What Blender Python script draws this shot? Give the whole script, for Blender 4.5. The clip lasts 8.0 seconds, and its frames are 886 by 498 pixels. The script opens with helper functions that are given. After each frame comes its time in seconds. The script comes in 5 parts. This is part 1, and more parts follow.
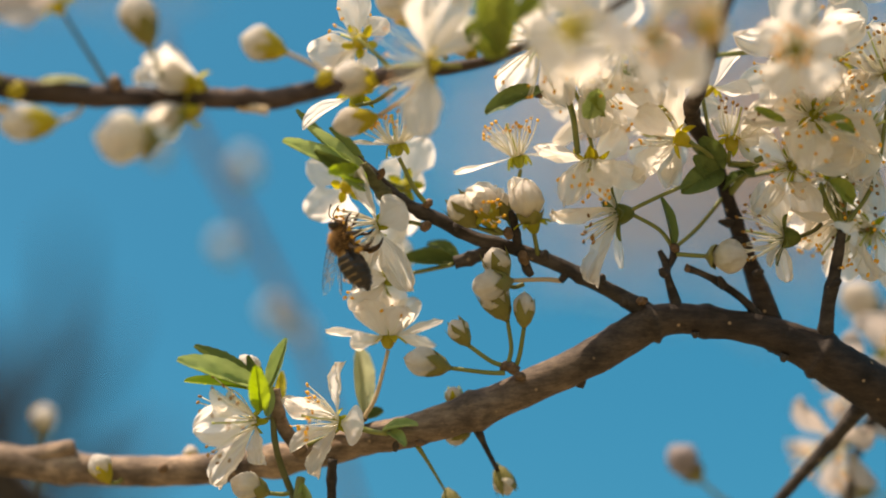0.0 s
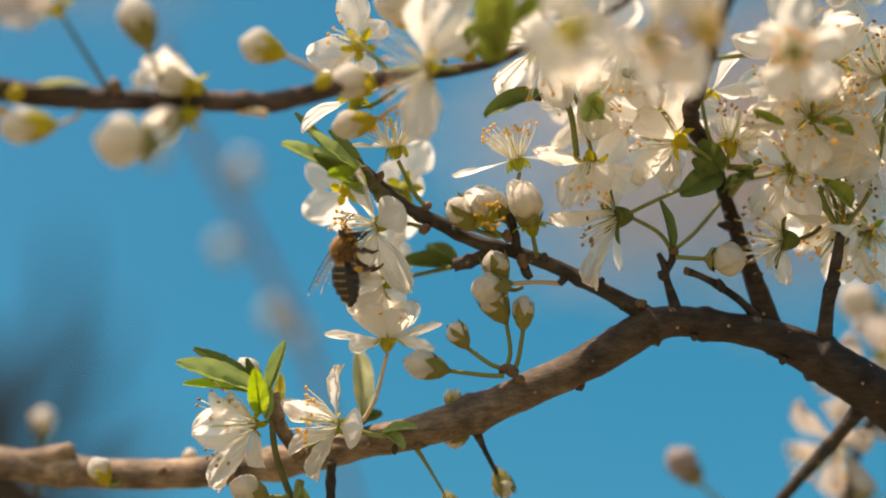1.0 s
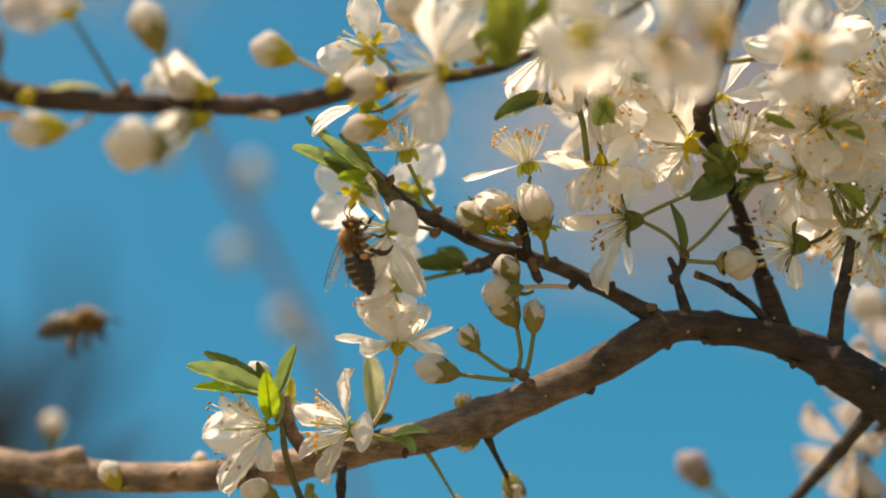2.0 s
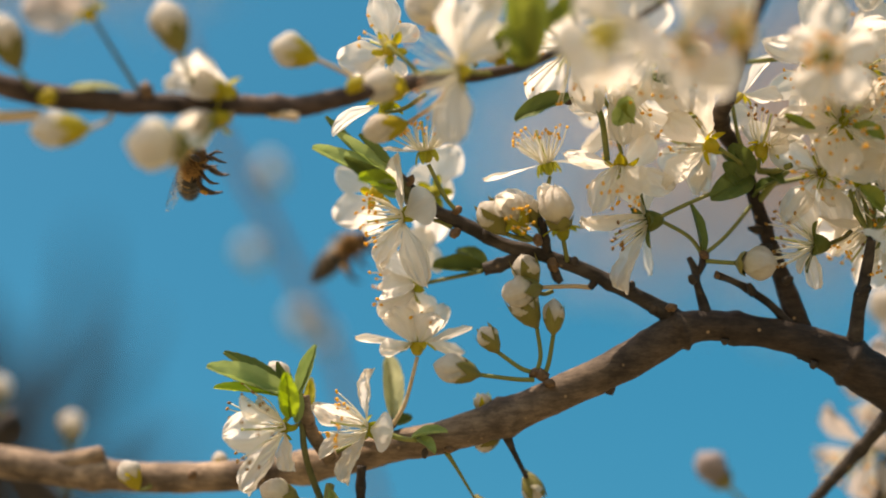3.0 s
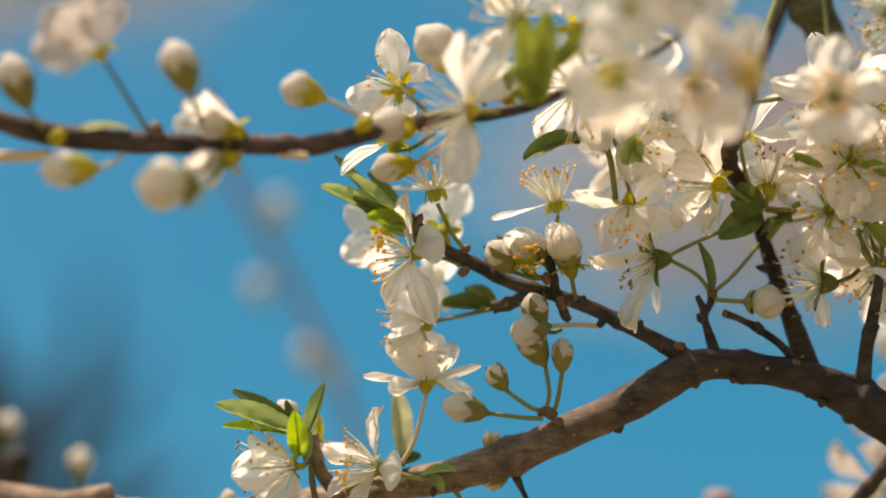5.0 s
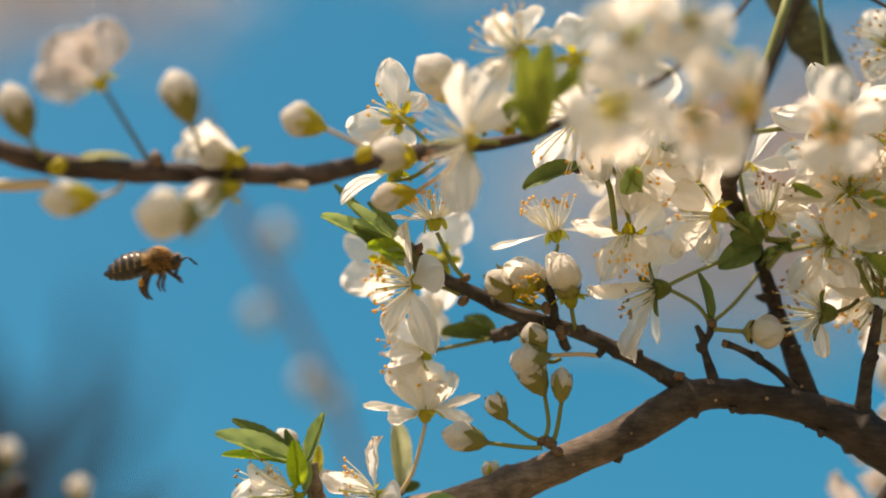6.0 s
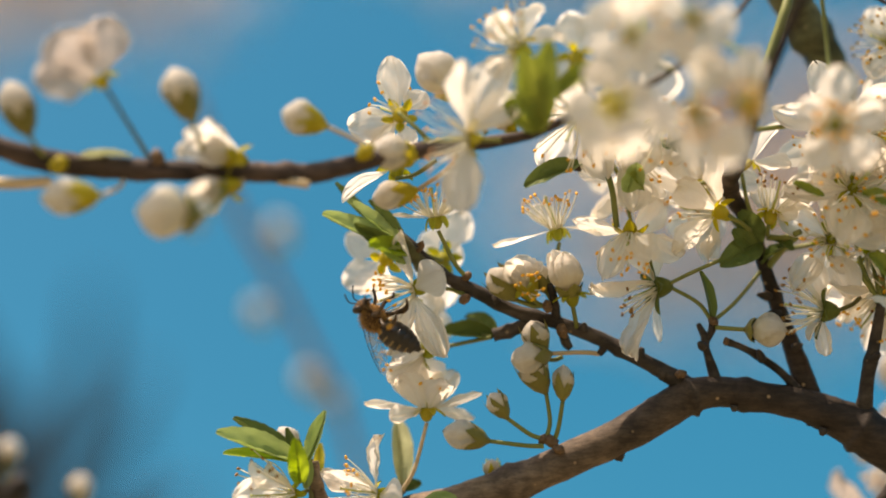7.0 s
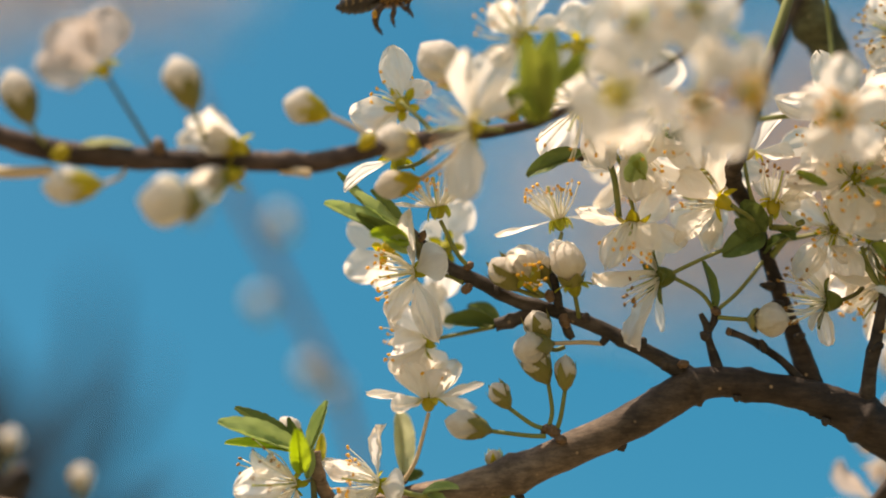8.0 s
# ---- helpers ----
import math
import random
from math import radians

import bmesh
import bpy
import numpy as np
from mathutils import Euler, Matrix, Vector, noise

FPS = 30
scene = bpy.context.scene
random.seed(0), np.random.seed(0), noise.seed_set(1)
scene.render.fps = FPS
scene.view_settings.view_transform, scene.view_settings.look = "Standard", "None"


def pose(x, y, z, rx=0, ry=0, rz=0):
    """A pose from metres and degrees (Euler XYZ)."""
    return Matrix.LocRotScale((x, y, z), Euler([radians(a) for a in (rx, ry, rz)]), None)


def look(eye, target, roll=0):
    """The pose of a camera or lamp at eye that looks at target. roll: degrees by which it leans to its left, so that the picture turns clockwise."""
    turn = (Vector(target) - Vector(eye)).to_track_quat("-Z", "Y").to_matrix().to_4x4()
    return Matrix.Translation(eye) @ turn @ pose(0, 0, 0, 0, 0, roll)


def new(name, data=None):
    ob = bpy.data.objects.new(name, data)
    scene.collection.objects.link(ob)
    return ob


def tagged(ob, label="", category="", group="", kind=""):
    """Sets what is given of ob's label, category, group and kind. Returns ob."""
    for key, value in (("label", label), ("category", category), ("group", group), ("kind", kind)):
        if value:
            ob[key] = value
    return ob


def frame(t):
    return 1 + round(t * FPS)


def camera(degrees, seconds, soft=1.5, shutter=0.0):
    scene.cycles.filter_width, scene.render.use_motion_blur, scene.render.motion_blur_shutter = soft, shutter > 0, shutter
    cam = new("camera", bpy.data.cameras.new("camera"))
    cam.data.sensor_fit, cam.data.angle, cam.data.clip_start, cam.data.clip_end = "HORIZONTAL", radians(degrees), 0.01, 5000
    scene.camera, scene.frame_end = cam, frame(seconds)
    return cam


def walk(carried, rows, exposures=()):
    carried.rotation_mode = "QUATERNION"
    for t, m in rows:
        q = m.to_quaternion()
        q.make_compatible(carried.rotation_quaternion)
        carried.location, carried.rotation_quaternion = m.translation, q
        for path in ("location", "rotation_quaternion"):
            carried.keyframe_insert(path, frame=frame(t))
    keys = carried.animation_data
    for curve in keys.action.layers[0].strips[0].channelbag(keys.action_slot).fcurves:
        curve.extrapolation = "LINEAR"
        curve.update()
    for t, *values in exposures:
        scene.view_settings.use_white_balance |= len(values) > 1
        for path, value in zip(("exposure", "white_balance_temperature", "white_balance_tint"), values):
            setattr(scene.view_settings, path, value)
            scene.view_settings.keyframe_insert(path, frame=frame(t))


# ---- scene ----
# A flowering plum bough against a clear sky, with two honeybees. Lengths of the plants and bees are in millimetres,
# in the plan of the bough: x to the right along it, y up, z towards the camera.
cam = camera(24.0, 8.0, soft=1.8, shutter=0.1)
START = pose(0, 0, 1.75, 120, 0, 0)
ROWS = [
    (0, 3.3, -0.39, 0.44, -0.36, -0.117, 0.068),
    (0.3, 3.15, -0.33, 0.27, -0.344, -0.101, 0.054),
    (0.5, 3.34, -0.26, 0.16, -0.364, -0.08, 0.044),
    (1, 3.4, -0.22, 0.47, -0.371, -0.067, 0.084),
    (1.2, 3.32, -0.1, 0.47, -0.362, -0.03, 0.078),
    (2.3, 2.05, 0.03, 0.45, -0.223, 0.01, 0.046),
    (2.5, 1.65, 0.06, 0.45, -0.18, 0.019, 0.04),
    (2.7, 0.43, -0.01, 0.45, -0.047, -0.004, 0.037),
    (2.8, 0.26, -0.06, 0.45, -0.029, -0.018, 0.036),
    (3, 0.35, 0.01, 0.45, -0.038, 0.002, 0.033),
    (3.2, 0.14, -0.07, 0.27, -0.015, -0.02, 0.02),
    (3.5, -0.0, 0.0, -0.0, 0.0, 0.0, 0.0),
    (4, -0.12, 0.1, 0.29, 0.013, 0.03, 0.035),
    (4.2, -0.34, 0.21, 0.28, 0.037, 0.064, 0.03),
    (4.5, -0.63, 0.71, 0.27, 0.069, 0.216, 0.022),
    (4.7, -0.63, 1.23, 0.63, 0.068, 0.374, 0.029),
    (5, -0.52, 2.27, 1.16, 0.056, 0.692, 0.04),
    (5.2, -0.54, 2.58, 1.2, 0.058, 0.784, 0.019),
    (6.3, -0.51, 4.22, 1.45, 0.056, 1.283, -0.093),
    (6.5, -0.6, 4.08, 1.49, 0.066, 1.24, -0.114),
    (6.7, -0.54, 4.04, 1.31, 0.058, 1.227, -0.091),
    (7, -0.62, 3.88, 1.03, 0.067, 1.181, -0.057),
    (7.5, -0.72, 3.64, 0.38, 0.079, 1.106, -0.165),
    (7.7, -0.8, 3.37, 0.37, 0.087, 1.025, -0.14),
    (8, -0.82, 3.28, 0.35, 0.09, 0.997, -0.103),
]
walk(cam, [(t, START @ pose(x / 1000, y / 1000, z / 1000, pitch, yaw, -roll)) for t, x, y, z, yaw, pitch, roll in ROWS],
     ((0.0, 1.4, 7900, 15), (8.0, 1.4, 7900, 15)))
cam.data.dof.use_dof = True
cam.data.dof.focus_distance = 0.348
cam.data.dof.aperture_fstop = 2.8
TREE = START @ pose(0, 0, -0.35)
INV = TREE.inverted()


# ---- sky and sun ----
SUN_WAY = TREE.to_3x3() @ Vector((-0.34, 0.90, -0.22)).normalized()
world = bpy.data.worlds.new("sky")
scene.world = world
world.use_nodes = True
wn = world.node_tree.nodes
sky = wn.new("ShaderNodeTexSky")
sky.sky_type, sky.sun_disc = "NISHITA", False
sky.sun_elevation = math.asin(SUN_WAY.z)
sky.sun_rotation = math.atan2(SUN_WAY.x, SUN_WAY.y)
sky.air_density, sky.dust_density, sky.ozone_density = 1.0, 4.0, 3.0
tint = wn.new("ShaderNodeHueSaturation")
tint.inputs["Hue"].default_value = 0.4705
tint.inputs["Saturation"].default_value = 1.58
world.node_tree.links.new(sky.outputs[0], tint.inputs["Color"])
world.node_tree.links.new(tint.outputs[0], wn["Background"].inputs["Color"])
wn["Background"].inputs["Strength"].default_value = 0.0675
sun = new("sun", bpy.data.lights.new("sun", "SUN"))
sun.data.energy, sun.data.angle, sun.data.color = 2.3, radians(0.53), (1.0, 0.895, 0.78)
sun.matrix_world = look((0, 0, 0), -SUN_WAY)


# ---- materials ----
def surface(name, rough=0.6):
    m = bpy.data.materials.new(name)
    m.use_nodes = True
    b = m.node_tree.nodes["Principled BSDF"]
    b.inputs["Roughness"].default_value = rough
    return m, m.node_tree.nodes, m.node_tree.links, b


def grain(n, l, scale, detail=4.0, stretch=(1, 1, 1), rough=0.6):
    c, k, t = n.new("ShaderNodeTexCoord"), n.new("ShaderNodeMapping"), n.new("ShaderNodeTexNoise")
    k.inputs["Scale"].default_value = stretch
    t.inputs["Scale"].default_value, t.inputs["Detail"].default_value, t.inputs["Roughness"].default_value = scale, detail, rough
    l.new(c.outputs["Object"], k.inputs["Vector"])
    l.new(k.outputs[0], t.inputs["Vector"])
    return t


def ramp(n, l, source, stops):
    r = n.new("ShaderNodeValToRGB")
    e = r.color_ramp.elements
    while len(e) < len(stops):
        e.new(0.5)
    for x, (p, c) in zip(e, stops):
        x.position, x.color = p, (*c, 1)
    l.new(source, r.inputs[0])
    return r


def relief(n, l, source, b, strength, distance):
    u = n.new("ShaderNodeBump")
    u.inputs["Strength"].default_value, u.inputs["Distance"].default_value = strength, distance
    l.new(source, u.inputs["Height"])
    l.new(u.outputs[0], b.inputs["Normal"])
    return u


def own_tone(n, l, colour, low, high):
    """Each object's colour a little lighter or darker than its neighbours'."""
    o, r, v = n.new("ShaderNodeObjectInfo"), n.new("ShaderNodeMapRange"), n.new("ShaderNodeHueSaturation")
    r.inputs["To Min"].default_value, r.inputs["To Max"].default_value = low, high
    l.new(o.outputs["Random"], r.inputs["Value"])
    l.new(r.outputs[0], v.inputs["Value"])
    l.new(colour, v.inputs["Color"])
    return v.outputs[0]


def sheet(name, stops, scale, stretch, glow, rough=0.5, bump=0.35, depth=0.0002, warm=1.1):
    """A thin living sheet, petal or leaf: part of the light comes through it."""
    m, n, l, b = surface(name, rough)
    g = grain(n, l, scale, 5, stretch)
    c = own_tone(n, l, ramp(n, l, g.outputs[0], stops).outputs[0], 0.92, 1.06)
    l.new(c, b.inputs["Base Color"])
    b.inputs["Specular IOR Level"].default_value = 0.13
    u = relief(n, l, g.outputs[0], b, bump, depth)
    t, x = n.new("ShaderNodeBsdfTranslucent"), n.new("ShaderNodeMixShader")
    v = n.new("ShaderNodeHueSaturation")
    v.inputs["Saturation"].default_value = warm
    v.inputs["Value"].default_value = 1.0
    l.new(c, v.inputs["Color"])
    l.new(v.outputs[0], t.inputs["Color"])
    x.inputs[0].default_value = glow
    l.new(b.outputs[0], x.inputs[1])
    l.new(t.outputs[0], x.inputs[2])
    l.new(x.outputs[0], n["Material Output"].inputs["Surface"])
    return m


def solid(name, stops, scale, rough=0.6, bump=0.4, depth=0.0002, spec=0.3):
    m, n, l, b = surface(name, rough)
    g = grain(n, l, scale, 6)
    l.new(own_tone(n, l, ramp(n, l, g.outputs[0], stops).outputs[0], 0.9, 1.1), b.inputs["Base Color"])
    b.inputs["Specular IOR Level"].default_value = spec
    relief(n, l, g.outputs[0], b, bump, depth)
    return m


PETAL = sheet("petal_white", [(0.3, (0.925, 0.88, 0.815)), (0.7, (0.97, 0.94, 0.885))], 16, (0.10, 1, 1), 0.73, bump=0.7, depth=0.0005, warm=1.7)
# pinkish petals, duller than PETAL: shade on these blossoms is in the colour
PETAL_FAR = sheet("petal_pinkish_shaded", [(0.3, (0.60, 0.53, 0.485)), (0.7, (0.73, 0.66, 0.61))], 16, (1, 1, 1), 0.5)
PETAL_BUD = sheet("bud_petal", [(0.3, (0.71, 0.645, 0.56)), (0.7, (0.81, 0.77, 0.70))], 7, (1, 1, 0.3), 0.36, depth=0.03, bump=0.25)
blush = PETAL_BUD.node_tree
tone, height = blush.nodes.new("ShaderNodeMixRGB"), blush.nodes.new("ShaderNodeSeparateXYZ")
tone.inputs[2].default_value = (0.58, 0.52, 0.28, 1)
base_link = blush.nodes["Principled BSDF"].inputs["Base Color"].links[0]
blush.links.new(base_link.from_socket, tone.inputs[1])
blush.links.new(blush.nodes["Texture Coordinate"].outputs["Object"], height.inputs[0])
share = ramp(blush.nodes, blush.links, height.outputs["Z"], [(0.05, (0.75, 0.75, 0.75)), (0.75, (0, 0, 0))])
blush.links.new(share.outputs[0], tone.inputs[0])
blush.links.new(tone.outputs[0], blush.nodes["Principled BSDF"].inputs["Base Color"])
# the low bud's shade is put into a darker mauve petal colour
PETAL_BUD_SHADED = sheet("bud_petal_shaded", [(0.3, (0.32, 0.27, 0.27)), (0.7, (0.43, 0.37, 0.37))], 7, (1, 1, 0.3), 0.1, depth=0.03)
SEPAL = sheet("sepal_green", [(0.3, (0.28, 0.30, 0.03)), (0.7, (0.47, 0.44, 0.06))], 300, (1, 1, 1), 0.42)
CALYX = solid("calyx_green", [(0.3, (0.13, 0.125, 0.028)), (0.7, (0.27, 0.235, 0.06))], 350, 0.5)
CALYX_DEEP = sheet("calyx_deep_green", [(0.3, (0.10, 0.13, 0.025)), (0.7, (0.21, 0.23, 0.06))], 350, (1, 1, 1), 0.25)
CALYX_PALE = sheet("calyx_pale_green", [(0.3, (0.36, 0.38, 0.04)), (0.7, (0.56, 0.53, 0.10))], 350, (1, 1, 1), 0.45)
CALYX_GOLD = sheet("calyx_gold", [(0.3, (0.46, 0.40, 0.04)), (0.7, (0.66, 0.56, 0.09))], 350, (1, 1, 1), 0.5)
STALK = solid("stalk_green", [(0.3, (0.14, 0.17, 0.04)), (0.7, (0.24, 0.24, 0.07))], 400, 0.5)
STALK_DARK = solid("stalk_olive", [(0.3, (0.07, 0.075, 0.025)), (0.7, (0.14, 0.135, 0.05))], 400, 0.5)
STALK_PINK = solid("stalk_pink", [(0.3, (0.50, 0.36, 0.20)), (0.7, (0.64, 0.50, 0.33))], 400, 0.5)
LEAF = sheet("leaf_green", [(0.3, (0.25, 0.35, 0.10)), (0.7, (0.46, 0.54, 0.23))], 240, (0.3, 1, 1), 0.45, 0.38, 0.4)
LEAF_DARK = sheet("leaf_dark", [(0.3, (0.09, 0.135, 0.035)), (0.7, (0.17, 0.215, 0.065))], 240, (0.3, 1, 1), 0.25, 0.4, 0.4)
LEAF_BRIGHT = sheet("leaf_bright", [(0.3, (0.30, 0.42, 0.04)), (0.7, (0.44, 0.56, 0.08))], 240, (0.3, 1, 1), 0.6, 0.38, 0.4)
LEAF_PALE = sheet("leaf_pale", [(0.3, (0.36, 0.39, 0.19)), (0.7, (0.50, 0.51, 0.31))], 240, (0.3, 1, 1), 0.3)
LEAF_OLIVE = sheet("leaf_olive", [(0.3, (0.20, 0.25, 0.04)), (0.7, (0.34, 0.38, 0.09))], 240, (0.3, 1, 1), 0.42)
FILAMENT = sheet("filament", [(0.3, (0.88, 0.84, 0.70)), (0.7, (0.93, 0.91, 0.82))], 200, (1, 1, 1), 0.3)
ANTHER = solid("anther_gold", [(0.3, (0.80, 0.36, 0.03)), (0.7, (0.92, 0.52, 0.06))], 900, 0.8)
ANTHER_BROWN = solid("anther_brown", [(0.3, (0.15, 0.075, 0.025)), (0.7, (0.48, 0.26, 0.06))], 900, 0.8)
ANTHER_PEACH = solid("anther_peach", [(0.3, (0.78, 0.42, 0.22)), (0.7, (0.88, 0.56, 0.34))], 900, 0.8)
ANTHER_RIPE = solid("anther_ripe", [(0.40, (0.05, 0.028, 0.012)), (0.58, (0.78, 0.44, 0.04))], 1100, 0.8)
PISTIL = solid("pistil_green", [(0.3, (0.42, 0.45, 0.12)), (0.7, (0.55, 0.55, 0.2))], 600, 0.5)


def bark(name, low_tone, high_tone, lenticel, shaded_end=False):
    m, n, l, b = surface(name, 0.72)
    big, fine = grain(n, l, 140, 6, (1, 1, 1)), grain(n, l, 800, 6, (0.3, 1, 1), 0.7)
    spots = n.new("ShaderNodeTexVoronoi")
    spots.inputs["Scale"].default_value = 330
    l.new(n.new("ShaderNodeTexCoord").outputs["Object"], spots.inputs["Vector"])
    base = ramp(n, l, big.outputs[0], [(0.28, low_tone), (0.72, high_tone)])
    dots = ramp(n, l, spots.outputs["Distance"], [(0.05, (0.8, 0.8, 0.8)), (0.13, (0, 0, 0))])
    mix, dark = n.new("ShaderNodeMixRGB"), n.new("ShaderNodeMixRGB")
    dark.blend_type = "MULTIPLY"
    dark.inputs[0].default_value = 0.75
    l.new(base.outputs[0], dark.inputs[1])
    l.new(ramp(n, l, fine.outputs[0], [(0.38, (0.32, 0.30, 0.29)), (0.62, (1, 1, 1))]).outputs[0], dark.inputs[2])
    l.new(dots.outputs[0], mix.inputs[0])
    wood = dark.outputs[0]
    if shaded_end:
        # shade over the thick end is put into the bark, which darkens along x
        place, axis, shade_share = n.new("ShaderNodeTexCoord"), n.new("ShaderNodeSeparateXYZ"), n.new("ShaderNodeMapRange")
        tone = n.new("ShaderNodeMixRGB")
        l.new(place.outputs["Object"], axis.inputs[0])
        l.new(axis.outputs["X"], shade_share.inputs["Value"])
        shade_share.inputs["From Min"].default_value, shade_share.inputs["From Max"].default_value = -0.02, 0.05
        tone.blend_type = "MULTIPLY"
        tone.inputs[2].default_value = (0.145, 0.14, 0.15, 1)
        l.new(shade_share.outputs[0], tone.inputs[0])
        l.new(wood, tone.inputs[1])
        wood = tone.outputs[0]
    l.new(wood, mix.inputs[1])
    mix.inputs[2].default_value = (*lenticel, 1)
    l.new(mix.outputs[0], b.inputs["Base Color"])
    b.inputs["Specular IOR Level"].default_value = 0.3
    u1 = relief(n, l, big.outputs[0], b, 0.8, 0.0006)
    u2 = relief(n, l, fine.outputs[0], b, 0.7, 0.0002)
    l.new(u1.outputs[0], u2.inputs["Normal"])
    return m


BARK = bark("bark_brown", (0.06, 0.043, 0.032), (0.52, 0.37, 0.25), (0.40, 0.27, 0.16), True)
BARK_RED = bark("bark_reddish", (0.018, 0.013, 0.012), (0.15, 0.10, 0.08), (0.36, 0.24, 0.15))
BARK_DARK = bark("bark_dark", (0.013, 0.012, 0.012), (0.105, 0.082, 0.065), (0.28, 0.2, 0.13))
SHOOT = bark("young_shoot", (0.05, 0.055, 0.022), (0.20, 0.19, 0.085), (0.25, 0.2, 0.1))
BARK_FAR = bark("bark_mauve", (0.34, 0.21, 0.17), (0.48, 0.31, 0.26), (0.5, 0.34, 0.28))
SCALE_BROWN = solid("bud_scale", [(0.3, (0.09, 0.05, 0.03)), (0.7, (0.24, 0.15, 0.08))], 500, 0.6)
GRASS = solid("meadow", [(0.3, (0.11, 0.105, 0.055)), (0.5, (0.185, 0.16, 0.10)), (0.75, (0.25, 0.215, 0.14))], 3, 0.9, 0.6, 0.05)

# ---- helpers for living shapes ----
MM = 0.001


def vec(p):
    return Vector(p[:3]) * MM


def part(name, bm, material, parent, label="", at=None):
    """One mesh object under a thing or a part, at its place in the parent's space."""
    me = bm if isinstance(bm, bpy.types.Mesh) else bpy.data.meshes.new(name)
    if not isinstance(bm, bpy.types.Mesh):
        bm.to_mesh(me)
        bm.free()
        for p in me.polygons:
            p.use_smooth = True
        for x in material if isinstance(material, (list, tuple)) else [material]:
            me.materials.append(x)
    ob = new(name, me)
    ob.parent = parent
    if at is not None:
        ob.matrix_basis = at
    if label:
        ob["label"] = label
    return ob


def facing(place, axis, spin=0.0):
    """A pose at place whose z points along axis."""
    z = Vector(axis).normalized()
    up = Vector((0, 1, 0)) if abs(z.y) < 0.9 else Vector((0, 0, -math.copysign(1, z.y)))
    x = up.cross(z).normalized()
    m = Matrix((x, z.cross(x), z)).transposed().to_4x4()
    return Matrix.Translation(place) @ m @ Matrix.Rotation(radians(spin), 4, "Z")


def glide(points, steps):
    """A smooth line through points (x, y, z, r)."""
    p = [np.array(points[0])] + [np.array(q, float) for q in points] + [np.array(points[-1])]
    p[0], p[-1] = 2 * p[1] - p[2], 2 * p[-2] - p[-3]
    out = []
    for i in range(1, len(p) - 2):
        for k in range(steps):
            t = k / steps
            a, b, c, d = p[i - 1:i + 3]
            out.append(0.5 * (2 * b + (c - a) * t + (2 * a - 5 * b + 4 * c - d) * t * t + (3 * b - a - 3 * c + d) * t ** 3))
    out.append(p[-2])
    return out


def tube(bm, line, sides=10, rough=0.0, seed=0, cap=True, slot=0):
    """A tapering round stem along line, rows of (x, y, z, r), with an uneven skin."""
    rings, normal = [], None
    for i, q in enumerate(line):
        a, b = line[max(i - 1, 0)], line[min(i + 1, len(line) - 1)]
        way = Vector((b - a)[:3]).normalized()
        if normal is None:
            normal = way.orthogonal().normalized()
        normal = (normal - way * normal.dot(way)).normalized()
        side = way.cross(normal)
        ring = []
        for k in range(sides):
            g = 2 * math.pi * k / sides
            out = normal * math.cos(g) + side * math.sin(g)
            c = Vector(q[:3])
            r = q[3]
            if rough:
                s = c / MM * 0.32 + out * 0.8 + Vector((seed * 7.1, 0, 0))
                r *= 1 + rough * (noise.noise(s) + 0.6 * noise.noise(s * 3.1))
            ring.append(bm.verts.new(c + out * r))
        rings.append(ring)
    for a, b in zip(rings, rings[1:]):
        for k in range(sides):
            f = bm.faces.new((a[k], a[(k + 1) % sides], b[(k + 1) % sides], b[k]))
            f.material_index = slot
    if cap:
        for ring, flip in ((rings[0], True), (rings[-1], False)):
            c = bm.verts.new(sum((v.co for v in ring), Vector()) / sides)
            for k in range(sides):
                q = (ring[k], ring[(k + 1) % sides], c)
                bm.faces.new(q[::-1] if flip else q).material_index = slot
    return rings


def metres(points):
    return [np.array(p, float) * MM for p in points]


def limb(name, points, material, parent, label="", knots=(), seed=0, steps=9, sides=22, rough=0.13):
    """A woody stem with swollen nodes at the shares of its length named in knots."""
    line = glide(metres(points), steps)
    n = len(line) - 1
    for i, q in enumerate(line):
        for k in knots:
            q[3] *= 1 + 0.22 * math.exp(-((i - k * n) / 1.3) ** 2)
    bm = bmesh.new()
    tube(bm, line, sides, rough, seed)
    return part(name, bm, material, parent, label)


def wire(name, points, r0, r1, material, parent, label="", at=None, sides=8):
    """A thin stalk between points, r0 thick at its start and r1 at its end (in mm)."""
    n = len(points) - 1
    bm = bmesh.new()
    tube(bm, glide([np.array((*p[:3], r0 + (r1 - r0) * i / n)) * MM for i, p in enumerate(points)], 6), sides, 0.06, n)
    return part(name, bm, material, parent, label, at)


def blob(bm, at, size, turn=None, slot=0, u=10, v=7, rough=0.0):
    """An uneven rounded lump."""
    m = Matrix.Translation(at) @ (turn or Matrix()) @ Matrix.Diagonal((*size, 1))
    made = bmesh.ops.create_uvsphere(bm, u_segments=u, v_segments=v, radius=1, matrix=m)["verts"]
    if rough:
        for w in made:
            w.co += (w.co - Vector(at)) * rough * noise.noise((w.co - Vector(at)) / max(size) * 1.7 + Vector(at) / MM)
    for f in {f for w in made for f in w.link_faces}:
        f.material_index = slot


